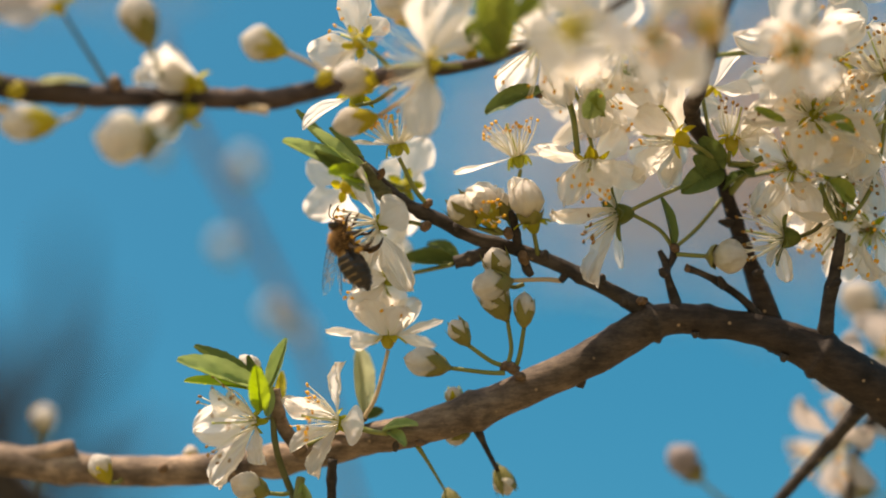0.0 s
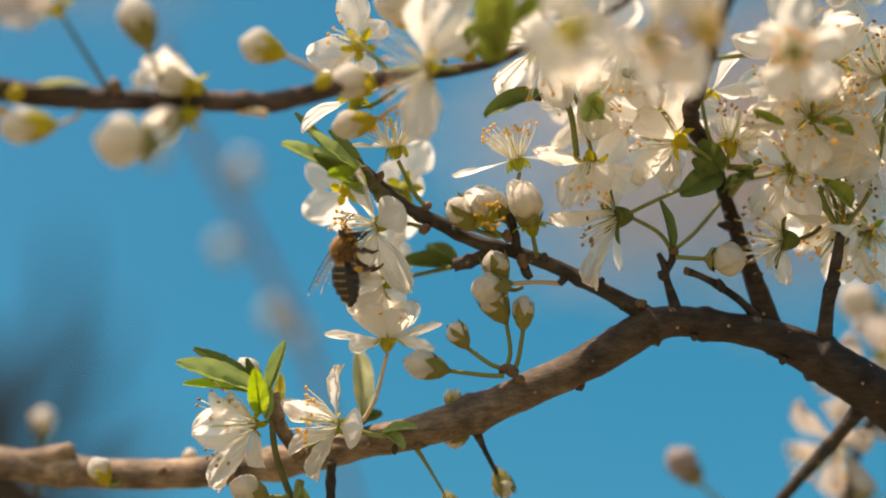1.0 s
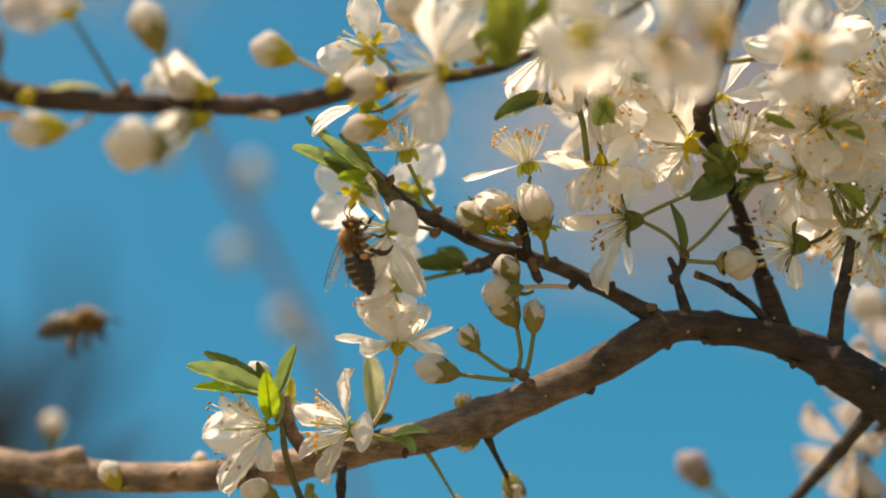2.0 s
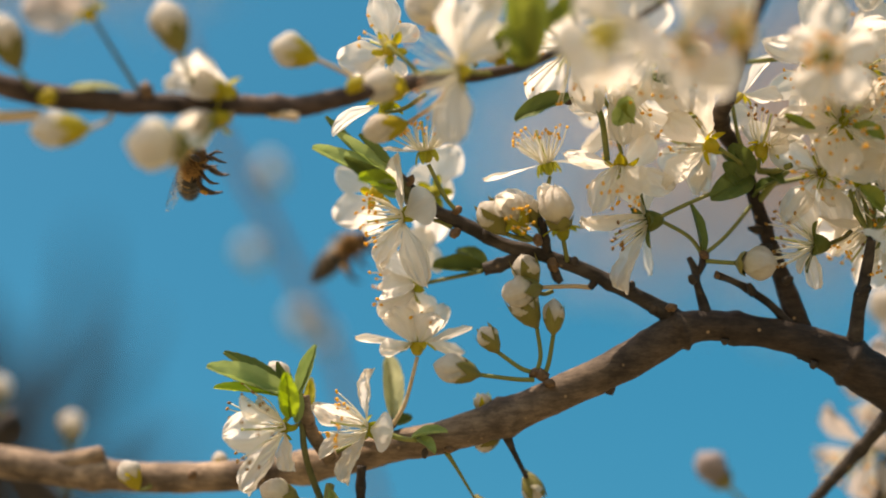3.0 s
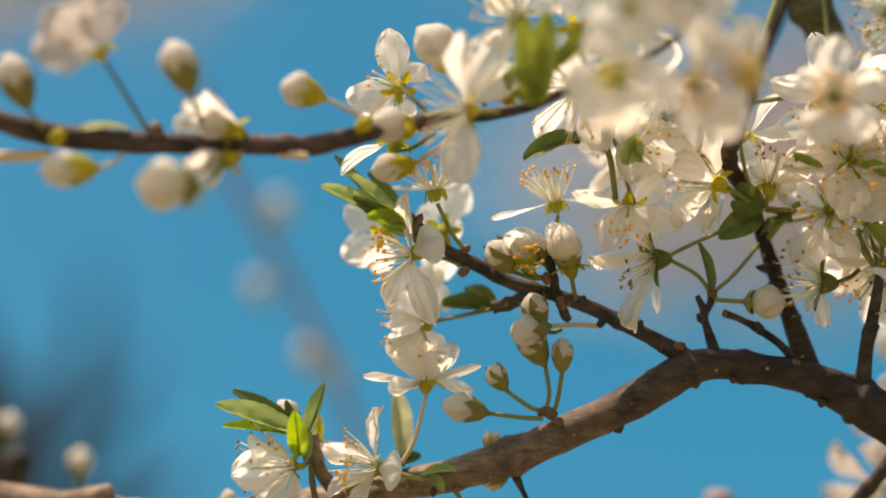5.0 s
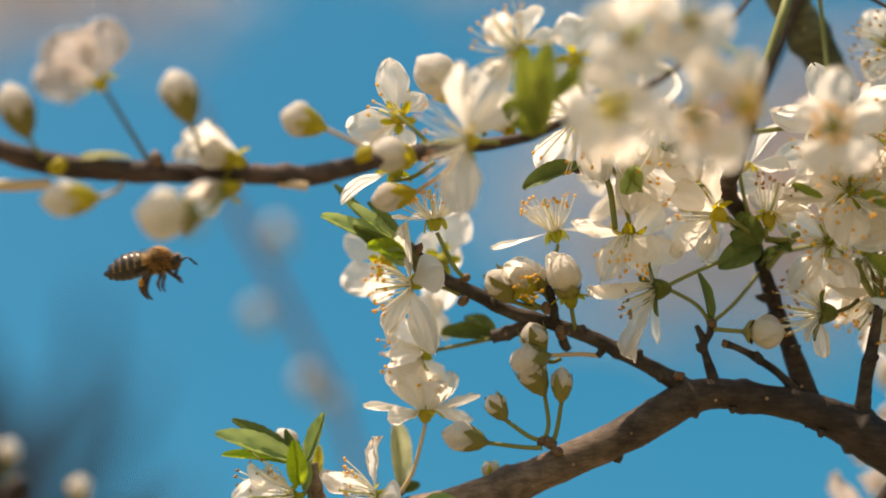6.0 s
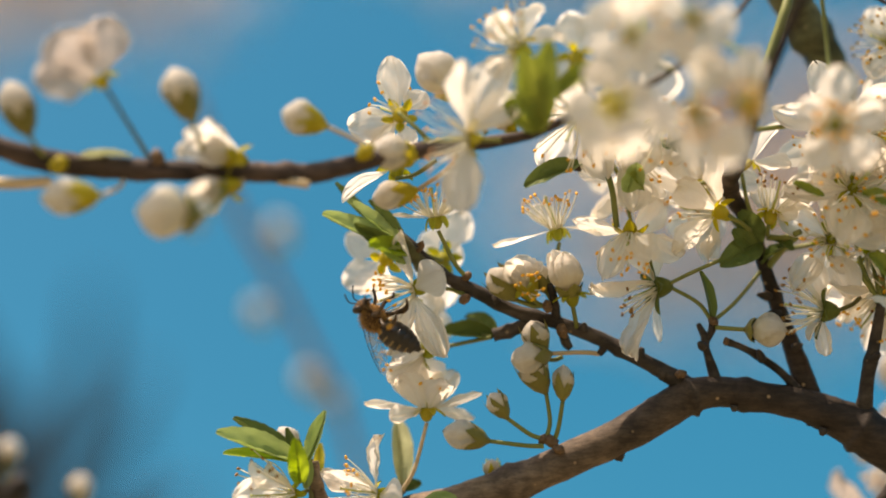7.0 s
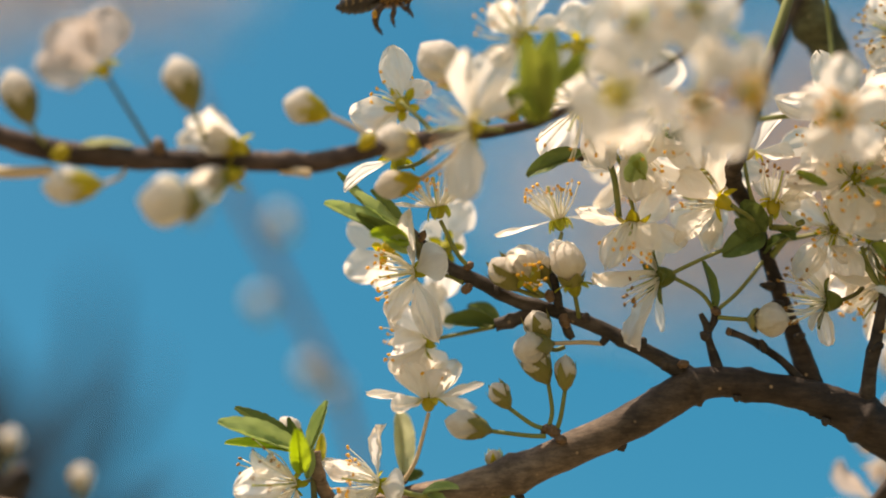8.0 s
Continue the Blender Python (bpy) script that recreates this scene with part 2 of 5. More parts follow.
# petals: a narrow claw, a broad rounded blade; the variants differ in cup, curl and waviness
def petal_mesh(name, width, cup, curl, wave, seed, material, fold=0.0):
    bm = bmesh.new()
    cols = 19
    lengths = [0, 0.06, 0.13, 0.21, 0.30, 0.39, 0.48, 0.56] + [0.56 + 0.44 * math.sin(radians(a)) for a in (12, 24, 36, 48, 59, 69, 78, 85)]
    grid = []
    for s in lengths:
        rise = 0.13 + 0.87 * math.sin(math.pi / 2 * s / 0.56) ** 1.7 if s < 0.56 else max(0.10, math.sqrt(max(0, 1 - ((s - 0.56) / 0.44) ** 2)))
        half = width * rise
        line = []
        for j in range(cols):
            t = 2 * j / (cols - 1) - 1
            w = noise.noise(Vector((s * 2.6 + seed * 9, t * 1.7, seed))) * wave * s
            w += 0.7 * wave * noise.noise(Vector((s * 5 + seed * 5, t * 4, seed * 3))) * s * abs(t)
            w += s * (0.030 * noise.noise(Vector((t * 6.5, s * 1.3, seed * 4.1))) + 0.07 * wave * math.sin(t * 17 + 3 * noise.noise(Vector((s * 2, t, seed)))))
            frill = (0.05 * noise.noise(Vector((t * 3.5, seed * 2.7, 1.0))) + 0.02 * noise.noise(Vector((t * 9, seed * 1.7, 4.0)))) * s ** 4
            x = s - 0.045 * math.exp(-(t / 0.2) ** 2) * s ** 8 * (seed % 2) + frill
            side = half * t * (1 + 0.05 * noise.noise(Vector((s * 5, t, seed * 6.1))))
            z = cup * (s ** 1.6) * 0.45 + cup * 0.9 * side ** 2 / width - curl * max(0, s - 0.55) ** 2 * 1.6 + w + fold * abs(side)
            line.append(bm.verts.new((x, side, z)))
        grid.append(line)
    for a, b in zip(grid, grid[1:]):
        for j in range(cols - 1):
            bm.faces.new((a[j], a[j + 1], b[j + 1], b[j]))
    me = bpy.data.meshes.new(name)
    bm.to_mesh(me)
    bm.free()
    for p in me.polygons:
        p.use_smooth = True
    me.materials.append(material)
    return me


PETAL_SHAPES = ((0.34, 0.5, 0.5, 0.16, 0), (0.38, 0.35, 0.2, 0.17, 0), (0.33, 0.7, 0.3, 0.16, 0), (0.29, 0.25, 0.8, 0.20, 0),
                (0.37, 0.5, 0.0, 0.15, 0), (0.25, 0.3, 0.5, 0.30, 0), (0.30, 0.2, 0.1, 0.10, 0.5), (0.34, 0.1, 0.0, 0.07, 0))
PETALS = [petal_mesh("petal", w, c, k, v, i, PETAL, f) for i, (w, c, k, v, f) in enumerate(PETAL_SHAPES)]

SHADED_PETALS = [petal_mesh("petal", w, c, k, v, i, PETAL_FAR) for i, (w, c, k, v) in enumerate(((0.34, 0.5, 0.5, 0.16), (0.38, 0.35, 0.2, 0.17), (0.30, 0.3, 0.6, 0.18)))]


def stamens_mesh(seed, count, spread, length, tip):
    r = random.Random(seed)
    bm = bmesh.new()
    for k in range(count):
        g = 2.399963 * k + r.uniform(-0.3, 0.3)
        tilt = radians(spread) * (0.25 + 0.75 * math.sqrt((k + 0.5) / count)) * r.uniform(0.85, 1.1)
        far = length * r.uniform(0.72, 1.08)
        way = Vector((math.sin(tilt) * math.cos(g), math.sin(tilt) * math.sin(g), math.cos(tilt)))
        foot = Vector((math.cos(g), math.sin(g), 0)) * 0.9 * MM
        bend = Vector((r.uniform(-1, 1), r.uniform(-1, 1), 0)) * 0.10 * far
        p = [foot, foot + way * far * 0.5 + bend, foot + way * far + Vector((0, 0, far * 0.08))]
        tube(bm, glide([np.array((*q, 0.155 * MM - 0.025 * MM * i)) for i, q in enumerate(p)], 3), 5)
        blob(bm, p[2], (0.30 * MM, 0.27 * MM, 0.44 * MM), Matrix.Rotation(r.uniform(0, 3), 4, "X"), 1, 6, 4)
    tube(bm, [np.array((0, 0, 0, 0.28 * MM)), np.array((0, 0, length * 0.5, 0.2 * MM)), np.array((0.2 * MM, 0, length * 0.85, 0.17 * MM)), np.array((0.2 * MM, 0, length * 0.9, 0.3 * MM))], 6, slot=2)
    me = bpy.data.meshes.new("stamen_tuft")
    bm.to_mesh(me)
    bm.free()
    for p in me.polygons:
        p.use_smooth = True
    for x in (FILAMENT, tip, PISTIL):
        me.materials.append(x)
    return me


STAMENS = {(tip, wide): stamens_mesh(i, 23, wide, 8.0 * MM, tip) for i, (tip, wide) in enumerate(
    (t, w) for t in (ANTHER, ANTHER_BROWN) for w in (38, 55))}


def calyx_mesh(name, material, sepals, open_by, size=1.0):
    """The green cup under a blossom, with its pointed sepals."""
    bm = bmesh.new()
    prof = [(0.45, -2.6), (0.9, -2.2), (1.35, -1.3), (1.55, -0.5), (1.5, 0.0), (0.9, 0.05)]
    ring = [[bm.verts.new((r * size * MM * math.cos(a), r * size * MM * math.sin(a), z * size * MM)) for a in np.linspace(0, 2 * math.pi, 12, False)] for r, z in prof]
    for a, b in zip(ring, ring[1:]):
        for k in range(12):
            bm.faces.new((a[k], a[(k + 1) % 12], b[(k + 1) % 12], b[k]))
    bm.faces.new(ring[0][::-1])
    bm.faces.new(ring[-1])
    for k in range(sepals):
        g = 2 * math.pi * (k + 0.5) / sepals
        m = Matrix.Rotation(g, 4, "Z") @ Matrix.Translation((1.4 * size * MM, 0, -0.2 * size * MM)) @ Matrix.Rotation(-radians(open_by), 4, "Y")
        rows = []
        for i in range(6):
            s = i / 5
            half = 1.05 * (1 - s ** 2.2) * (0.75 + 0.5 * s)
            rows.append([bm.verts.new(m @ (Vector((s * 2.7, half * t, 0.35 * t * t - 0.5 * s * s)) * (size * MM))) for t in (-1, -0.5, 0, 0.5, 1)])
        for a, b in zip(rows, rows[1:]):
            for j in range(4):
                bm.faces.new((a[j], a[j + 1], b[j + 1], b[j]))
    me = bpy.data.meshes.new(name)
    bm.to_mesh(me)
    bm.free()
    for p in me.polygons:
        p.use_smooth = True
    me.materials.append(material)
    return me


CALYXES = {CALYX: calyx_mesh("calyx", SEPAL, 5, -12, 0.86), CALYX_GOLD: calyx_mesh("calyx", CALYX_GOLD, 5, -25, 0.86), CALYX_PALE: calyx_mesh("calyx", CALYX_PALE, 5, -58, 0.8), CALYX_DEEP: calyx_mesh("calyx", CALYX_DEEP, 5, 22, 1.2)}
CUP_SMALL = calyx_mesh("calyx", SEPAL, 5, -38, 0.66)


def blossom(parent, at, axis, foot, size=9.5, opened=12, spin=0, seed=0, tip=ANTHER, wide=38, cup=CALYX, label="", kinds=PETALS):
    """An open plum blossom: its cup and sepals, five petals, a brush of stamens, and the stalk to its foot on the twig.
    opened: degrees by which the petals rise from flat."""
    r = random.Random(seed * 31 + 7)
    m = facing(vec(at), axis, spin)
    b = part("blossom", CALYXES[cup], None, parent, label or "white plum blossom with golden stamens", m)
    for k in range(5):
        lift = opened + r.uniform(-12, 12)
        turn = Matrix.Rotation(2 * math.pi * k / 5 + radians(r.uniform(-9, 9)), 4, "Z") @ Matrix.Translation((1.3 * MM, 0, 0)) @ Matrix.Rotation(-radians(lift), 4, "Y") @ Matrix.Rotation(radians(r.uniform(-14, 14)), 4, "X")
        part("petal", kinds[r.randrange(len(kinds))], None, b, "", turn @ Matrix.Scale(size * r.uniform(0.9, 1.08) * MM, 4))
    part("stamen_tuft", STAMENS[tip, wide], None, b, "", Matrix.Scale(size / 9.5, 4) @ Matrix.Rotation(r.uniform(0, 6), 4, "Z"))
    a = Vector((0, 0, -2.4))
    f = (m.inverted() @ vec(foot)) / MM
    mid = (a + f) * 0.5 + Vector((0, 0, -0.18 * (f - a).length))
    wire("stalk", [a, mid, f], 0.36, 0.42, STALK, b)
    return b


def open_blossom(parent, at, axis, foot, petals, stamens=None, cup=CALYX, stalk=STALK, seed=0, label="", kinds=PETALS):
    """A blossom whose petals each reach to a tip of their own. petals: rows of tip, width in mm, shape, and the way that the petal's inside
    faces (None: the blossom's axis). stamens: their direction, length in mm, spread, count and tip material."""
    r = random.Random(seed * 17 + 3)
    m = facing(vec(at), axis, 23 * seed)
    b = part("blossom", CUP_SMALL if axis[2] > 0.5 else CALYXES[cup], None, parent, label or "white plum blossom with golden stamens", m)
    back, z = m.inverted(), Vector(axis).normalized()
    for tip, width, shape, inside in petals:
        way = vec(tip) - vec(at)
        rim = way - z * way.dot(z)
        foot_of = vec(at) + rim.normalized() * 1.1 * MM
        x = vec(tip) - foot_of
        n = Vector(inside or axis)
        n = (n - x * (n.dot(x) / x.length_squared)).normalized()
        x.normalize()
        turn = Matrix.Translation(foot_of) @ Matrix((x, n.cross(x), n)).transposed().to_4x4()
        length = (vec(tip) - foot_of).length
        part("petal", kinds[shape], None, b, "", back @ turn @ Matrix.Diagonal((length, width * MM / (2 * PETAL_SHAPES[shape][0]), length, 1)))
    if stamens:
        way, length, spread, count, tip = stamens
        part("stamen_tuft", stamens_mesh(seed, count, spread, length * MM, tip), None, b, "", back @ facing(vec(at), way, r.uniform(0, 360)))
    if foot is not None:
        a, f = Vector((0, 0, -2.4)), (back @ vec(foot)) / MM
        mid = (a + f) * 0.5 + Vector((0, 0, -0.15 * (f - a).length))
        wire("stalk", [a, mid, f], 0.34, 0.40, stalk, b)
    return b


def bud_mesh(name, seed, tall, material=None):
    """A closed ball of overlapping petals about 1 across, standing on the origin."""
    bm = bmesh.new()
    u, v = 42, 18
    rows = []
    for i in range(v + 1):
        s = i / v
        line = []
        for k in range(u):
            g = 2 * math.pi * k / u
            lap = ((g / (2 * math.pi) * 3 + s * 0.55 + seed * 0.37) % 1.0)
            r = 0.5 * math.sin(math.pi * (0.06 + 0.94 * s)) ** 0.66 * (1 + (0.30 * (lap - 0.5) - 0.07 * math.exp(-(lap / 0.07) ** 2)) * min(1, 2.5 * s))
            r *= 1 + 0.05 * noise.noise(Vector((math.cos(g), math.sin(g), s * 3 + seed)))
            line.append(bm.verts.new((r * math.cos(g), r * math.sin(g), tall * s - 0.22 * lap * max(0, s - 0.72))))
        rows.append(line)
    for a, b in zip(rows, rows[1:]):
        for k in range(u):
            bm.faces.new((a[k], a[(k + 1) % u], b[(k + 1) % u], b[k]))
    bmesh.ops.remove_doubles(bm, verts=bm.verts, dist=0.004)
    me = bpy.data.meshes.new(name)
    bm.to_mesh(me)
    bm.free()
    for p in me.polygons:
        p.use_smooth = True
    me.materials.append(material or PETAL_BUD)
    return me


BUDS = [bud_mesh("bud", 0, 1.2), bud_mesh("bud", 1, 1.08), bud_mesh("bud", 2, 1.32), bud_mesh("bud", 3, 1.25, PETAL_BUD_SHADED)]


def cup_mesh(name, material, wrap):
    """The cup of a bud, its sepals pressed on the ball; wrap: the share of the ball they cover."""
    low = 0.24 if wrap < 0.1 else 0.32 if wrap < 0.3 else 0.40
    bm = bmesh.new()
    u, v = 20, 10
    rows = []
    for i in range(v + 1):
        s = i / v
        line = []
        for k in range(u):
            g = 2 * math.pi * k / u
            lobe = 0.5 + 0.5 * math.cos(5 * g)
            z = -low + s * (low + wrap * (0.35 + 1.1 * lobe))
            if z < 0:
                q = (z + low) / low
                r = 0.09 + 0.27 * math.sin(q * math.pi / 2) ** 1.5
            else:
                r = 0.36 + 0.155 * math.sin(min(1, z / 0.5) * math.pi / 2)
            line.append(bm.verts.new((r * math.cos(g), r * math.sin(g), z)))
        rows.append(line)
    for a, b in zip(rows, rows[1:]):
        for k in range(u):
            bm.faces.new((a[k], a[(k + 1) % u], b[(k + 1) % u], b[k]))
    bm.faces.new(rows[0][::-1])
    me = bpy.data.meshes.new(name)
    bm.to_mesh(me)
    bm.free()
    for p in me.polygons:
        p.use_smooth = True
    me.materials.append(material)
    return me


CUPS = {(m, w): cup_mesh("calyx", m, w) for m in (CALYX, CALYX_GOLD) for w in (0.08, 0.18, 0.45, 0.72)}


def bud(parent, at, axis, across=5.5, foot=None, seed=0, wrap=0.18, cup=CALYX, stalk=STALK, label=""):
    """A closed bud: the ball of petals, its cup, and its stalk. at: the base of the ball."""
    m = facing(vec(at), axis, seed * 47)
    b = part("bud", BUDS[seed], None, parent, label or "closed white plum blossom bud", m @ Matrix.Scale(across * MM, 4))
    part("calyx", CUPS[cup, wrap], None, b, "green calyx")
    if foot is not None:
        a = Vector((0, 0, (-0.23 if wrap < 0.1 else -0.31 if wrap < 0.3 else -0.39) * across))
        f = (m.inverted() @ vec(foot)) / MM
        mid = (a + f) * 0.5 + Vector((0, 0, -0.16 * (f - a).length))
        w = wire("stalk", [a / across, mid / across, f / across], 0.36 / across, 0.41 / across, stalk, b)
        w.data.transform(Matrix.Scale(1000, 4))
    return b


def leaf(parent, at, tip, width, fold=0.5, bend=0.12, up=(0, 0, 1), material=LEAF, seed=0, label=""):
    """A pointed leaf from at to tip, folded along its midrib, with a small stalk end."""
    a, b = vec(at), vec(tip)
    x = (b - a).normalized()
    z = Vector(up)
    z = (z - x * z.dot(x)).normalized()
    m = Matrix.Translation(a) @ Matrix((x, z.cross(x), z)).transposed().to_4x4()
    length, half = (b - a).length, width * MM * 0.5
    bm = bmesh.new()
    rows, cols = 34, 11
    grid = []
    for i in range(rows):
        s = i / (rows - 1)
        h = half * max(0.02, math.sin(math.pi * (0.02 + 0.955 * s) ** 0.9)) ** 0.58
        line = []
        for j in range(cols):
            t = 2 * j / (cols - 1) - 1
            wave = half * (0.07 * noise.noise(Vector((s * 5, t * 2, seed * 3.3))) + 0.010 * math.sin(6.28 * (s * 8 - abs(t) * 1.4)))
            edge = 1 + 0.012 * math.sin(s * 60 + t) * (abs(t) > 0.9)
            line.append(bm.verts.new((s * length, h * t * edge * math.cos(fold * 0.6), h * abs(t) ** 1.3 * fold - bend * length * (s - s * s) * -1 * 2 + wave * 3)))
        grid.append(line)
    for p, q in zip(grid, grid[1:]):
        for j in range(cols - 1):
            bm.faces.new((p[j], p[j + 1], q[j + 1], q[j]))
    rib = [np.array((s * length, 0, bend * length * (s - s * s) * 2 - 0.05 * MM, (0.28 - 0.2 * s) * MM)) for s in np.linspace(0, 0.97, 10)]
    tube(bm, rib, 6)
    return part("leaf", bm, material, parent, label or "young green plum leaf", m)


def knuckle(parent, at, size, seed=0, material=SCALE_BROWN, label="brown bud scales"):
    """A little heap of scales where stalks leave the wood."""
    r = random.Random(seed)
    bm = bmesh.new()
    blob(bm, (0, 0, 0), (size * 0.75 * MM, size * 0.55 * MM, size * 0.6 * MM), Matrix.Rotation(r.uniform(0, 3), 4, "Z"), 0, 18, 12)
    for v in bm.verts:
        step = (noise.noise(v.co / MM * 1.4 + Vector((seed * 5.3, 0, 0))) * 2.5) % 1.0
        v.co *= 0.82 + 0.36 * step
    return part("bud_scale", bm, material, parent, label, Matrix.Translation(vec(at)))


def bough(name, label, base):
    """The root of one bough, at its foot; its parts keep to the plan's axes."""
    e = new(name)
    e.empty_display_size = 0.01
    e.matrix_world = TREE @ Matrix.Translation(vec(base))
    return tagged(e, label, "branch")


def settle(root):
    """Moves a bough's parts from the plan's origin to its foot."""
    off = INV @ root.matrix_world
    for c in root.children:
        c.matrix_basis = off.inverted() @ c.matrix_basis


# ---- the ground, far below the view ----
bm = bmesh.new()
bmesh.ops.create_grid(bm, x_segments=60, y_segments=60, size=400)
for v in bm.verts:
    far = max(0.0, v.co.length - 12)
    v.co.z = 0.12 * noise.noise(v.co * 0.11) - 0.0001 * far
ground = part("ground", bm, GRASS, None)
tagged(ground, "rough meadow grass under the plum trees", "ground", kind="structure")


# ---- the main bough ----
main = bough("plum_branch", "forked flowering plum branch with white blossoms, buds and young leaves", (97.5, -40.2, -4))
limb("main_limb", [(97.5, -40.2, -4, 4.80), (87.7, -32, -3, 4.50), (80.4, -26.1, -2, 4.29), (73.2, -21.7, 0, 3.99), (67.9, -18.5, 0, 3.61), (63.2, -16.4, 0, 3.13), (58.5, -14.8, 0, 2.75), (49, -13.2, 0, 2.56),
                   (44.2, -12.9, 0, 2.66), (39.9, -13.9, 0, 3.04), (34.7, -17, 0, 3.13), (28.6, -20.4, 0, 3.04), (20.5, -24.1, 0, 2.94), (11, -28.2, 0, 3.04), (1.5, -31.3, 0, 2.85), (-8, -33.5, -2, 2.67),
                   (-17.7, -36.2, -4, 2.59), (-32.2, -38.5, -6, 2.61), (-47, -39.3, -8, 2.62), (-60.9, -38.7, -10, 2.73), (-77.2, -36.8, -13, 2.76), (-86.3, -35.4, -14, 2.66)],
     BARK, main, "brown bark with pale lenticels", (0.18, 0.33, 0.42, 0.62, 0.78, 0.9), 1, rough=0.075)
limb("upper_limb", [(41.8, -13.2, 0, 2.09), (38.5, -10.9, 0, 1.61), (34.7, -8.7, 0, 1.33), (30, -6.3, 0, 1.23), (25.2, -3.9, 0, 1.23), (17.6, -1.1, 0, 1.14), (11, 0.7, 0, 1.14), (4.4, 4, 0, 1.23),
                    (-0.4, 6.4, 0, 1.04), (-3.7, 9.1, 0, 0.85), (-6.5, 12.2, 0, 0.66), (-8.9, 14.3, 0, 0.47)], BARK_DARK, main, "", (0.3, 0.5, 0.68, 0.75), 2, sides=18)
limb("young_shoot", [(-2.4, 5.9, 0.2, 0.9), (-3.6, 7.2, 0.4, 1.2), (-5.3, 9.2, 0.6, 1.15), (-6.8, 11.2, 1, 1.1), (-8, 13.2, 1, 0.8)], SHOOT, main, "olive green young wood", (0.4,), 22, 6, 14)
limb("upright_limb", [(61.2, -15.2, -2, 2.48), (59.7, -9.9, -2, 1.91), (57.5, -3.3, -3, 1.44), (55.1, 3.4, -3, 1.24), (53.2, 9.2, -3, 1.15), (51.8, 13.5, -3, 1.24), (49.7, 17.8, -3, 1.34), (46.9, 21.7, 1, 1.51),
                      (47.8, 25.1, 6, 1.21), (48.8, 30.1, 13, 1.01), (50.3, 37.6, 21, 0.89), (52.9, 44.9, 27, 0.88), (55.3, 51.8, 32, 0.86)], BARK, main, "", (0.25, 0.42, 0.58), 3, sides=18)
limb("twig", [(45.4, -12.7, 0, 1.33), (44.4, -9.4, 0, 0.95), (43.3, -5.8, 0, 0.66), (42.9, -3.5, 0, 0.66), (41.9, -1.4, 0, 0.47)], BARK_DARK, main, "short dark spur", (0.6,), 4, 6, 14)
limb("twig", [(43.1, -4.6, 0, 0.57), (44.2, -2.6, 0, 0.66), (44.4, -0.7, 0, 0.66)], BARK_DARK, main, "", (), 5, 5, 12)
limb("twig", [(58.9, -12.7, 0, 0.85), (55.6, -9.4, 0, 0.66), (51.8, -6.7, 0, 0.66), (49, -5.3, 0, 0.57), (46.7, -4.4, 0, 0.57)], BARK_DARK, main, "dark broken twig end", (0.5, 0.95), 6, 6, 14)
limb("twig", [(69.4, -18.9, 0, 1.80), (69.8, -13.6, 1, 1.32), (70.4, -8.4, 2, 1.13), (71.1, -3.7, 3, 1.03), (71.9, 2, 4, 0.75)], BARK_DARK, main, "", (0.55,), 7, 7, 14)
limb("twig", [(77.9, -26.1, -2, 1.72), (75.2, -29.8, -4, 1.34), (72, -34.2, -6, 1.16), (68.5, -38.7, -8, 1.07), (63.1, -45.3, -10, 0.98)], BARK_DARK, main, "", (0.5,), 8, 7, 14)
limb("twig", [(15.3, -0.7, 0, 1.14), (12, -2, -1, 1.14), (9.6, -2.8, -1, 1.14), (7.4, -3.4, -1, 1.05)], BARK_DARK, main, "thick dark spur", (0.6,), 9, 6, 14)
limb("twig", [(18.1, -1, 0, 0.85), (17.8, 1, 1, 0.76), (17.4, 3.4, 2, 0.66), (16.8, 5.3, 2, 0.47)], BARK_DARK, main, "", (0.4, 0.8), 10, 6, 12)
limb("twig", [(19.1, -2.8, 0, 0.76), (19.7, -4.6, 0, 0.85), (20.5, -5.6, 0, 0.57)], BARK_DARK, main, "", (), 11, 4, 12)
limb("twig", [(25.2, -3.9, 0, 0.85), (26, -5.4, 0, 0.76), (25.2, -6.6, 0, 0.57)], BARK_DARK, main, "", (), 12, 4, 12)
limb("twig", [(-18.4, -39.6, 1, 0.76), (-18.7, -42.2, 3, 0.75), (-18.4, -45.9, 4, 0.75)], STALK, main, "green young shoot", (), 13, 5, 12)
limb("twig", [(-18.5, -35.4, -2, 1.24), (-21.3, -31.2, 0, 1.14), (-22.3, -27.8, 1, 1.04), (-22.6, -24.5, 1, 0.85)], BARK, main, "", (0.6,), 14, 6, 12)
limb("twig", [(-23.1, -28.8, 1, 0.47), (-22.6, -34, 1, 0.57), (-21.3, -38.8, 0, 0.57), (-19.2, -44, 0, 0.66)], STALK_DARK, main, "green stem of a young shoot", (), 15, 6, 12)
limb("twig", [(-13.1, -36.4, 0, 0.85), (-13.3, -39.8, 0, 0.76), (-13.2, -44, 0, 0.76)], BARK_DARK, main, "", (0.5,), 16, 5, 12)
limb("twig", [(10.8, -30.7, 0, 0.85), (11.5, -32, 0, 0.76), (12.5, -34.2, -1, 0.48), (14.7, -38.6, -2, 0.38)], BARK_DARK, main, "", (), 17, 5, 10)
limb("twig", [(28.6, -21.9, 0, 1.04), (28.7, -23.4, 0, 0.85), (28.5, -24.5, 0, 0.57)], BARK_DARK, main, "dark stub of an old twig", (), 18, 4, 12)
limb("twig", [(60.8, -17.5, 0, 0.85), (60.7, -18.6, 0, 0.57)], BARK_DARK, main, "", (), 19, 4, 10)
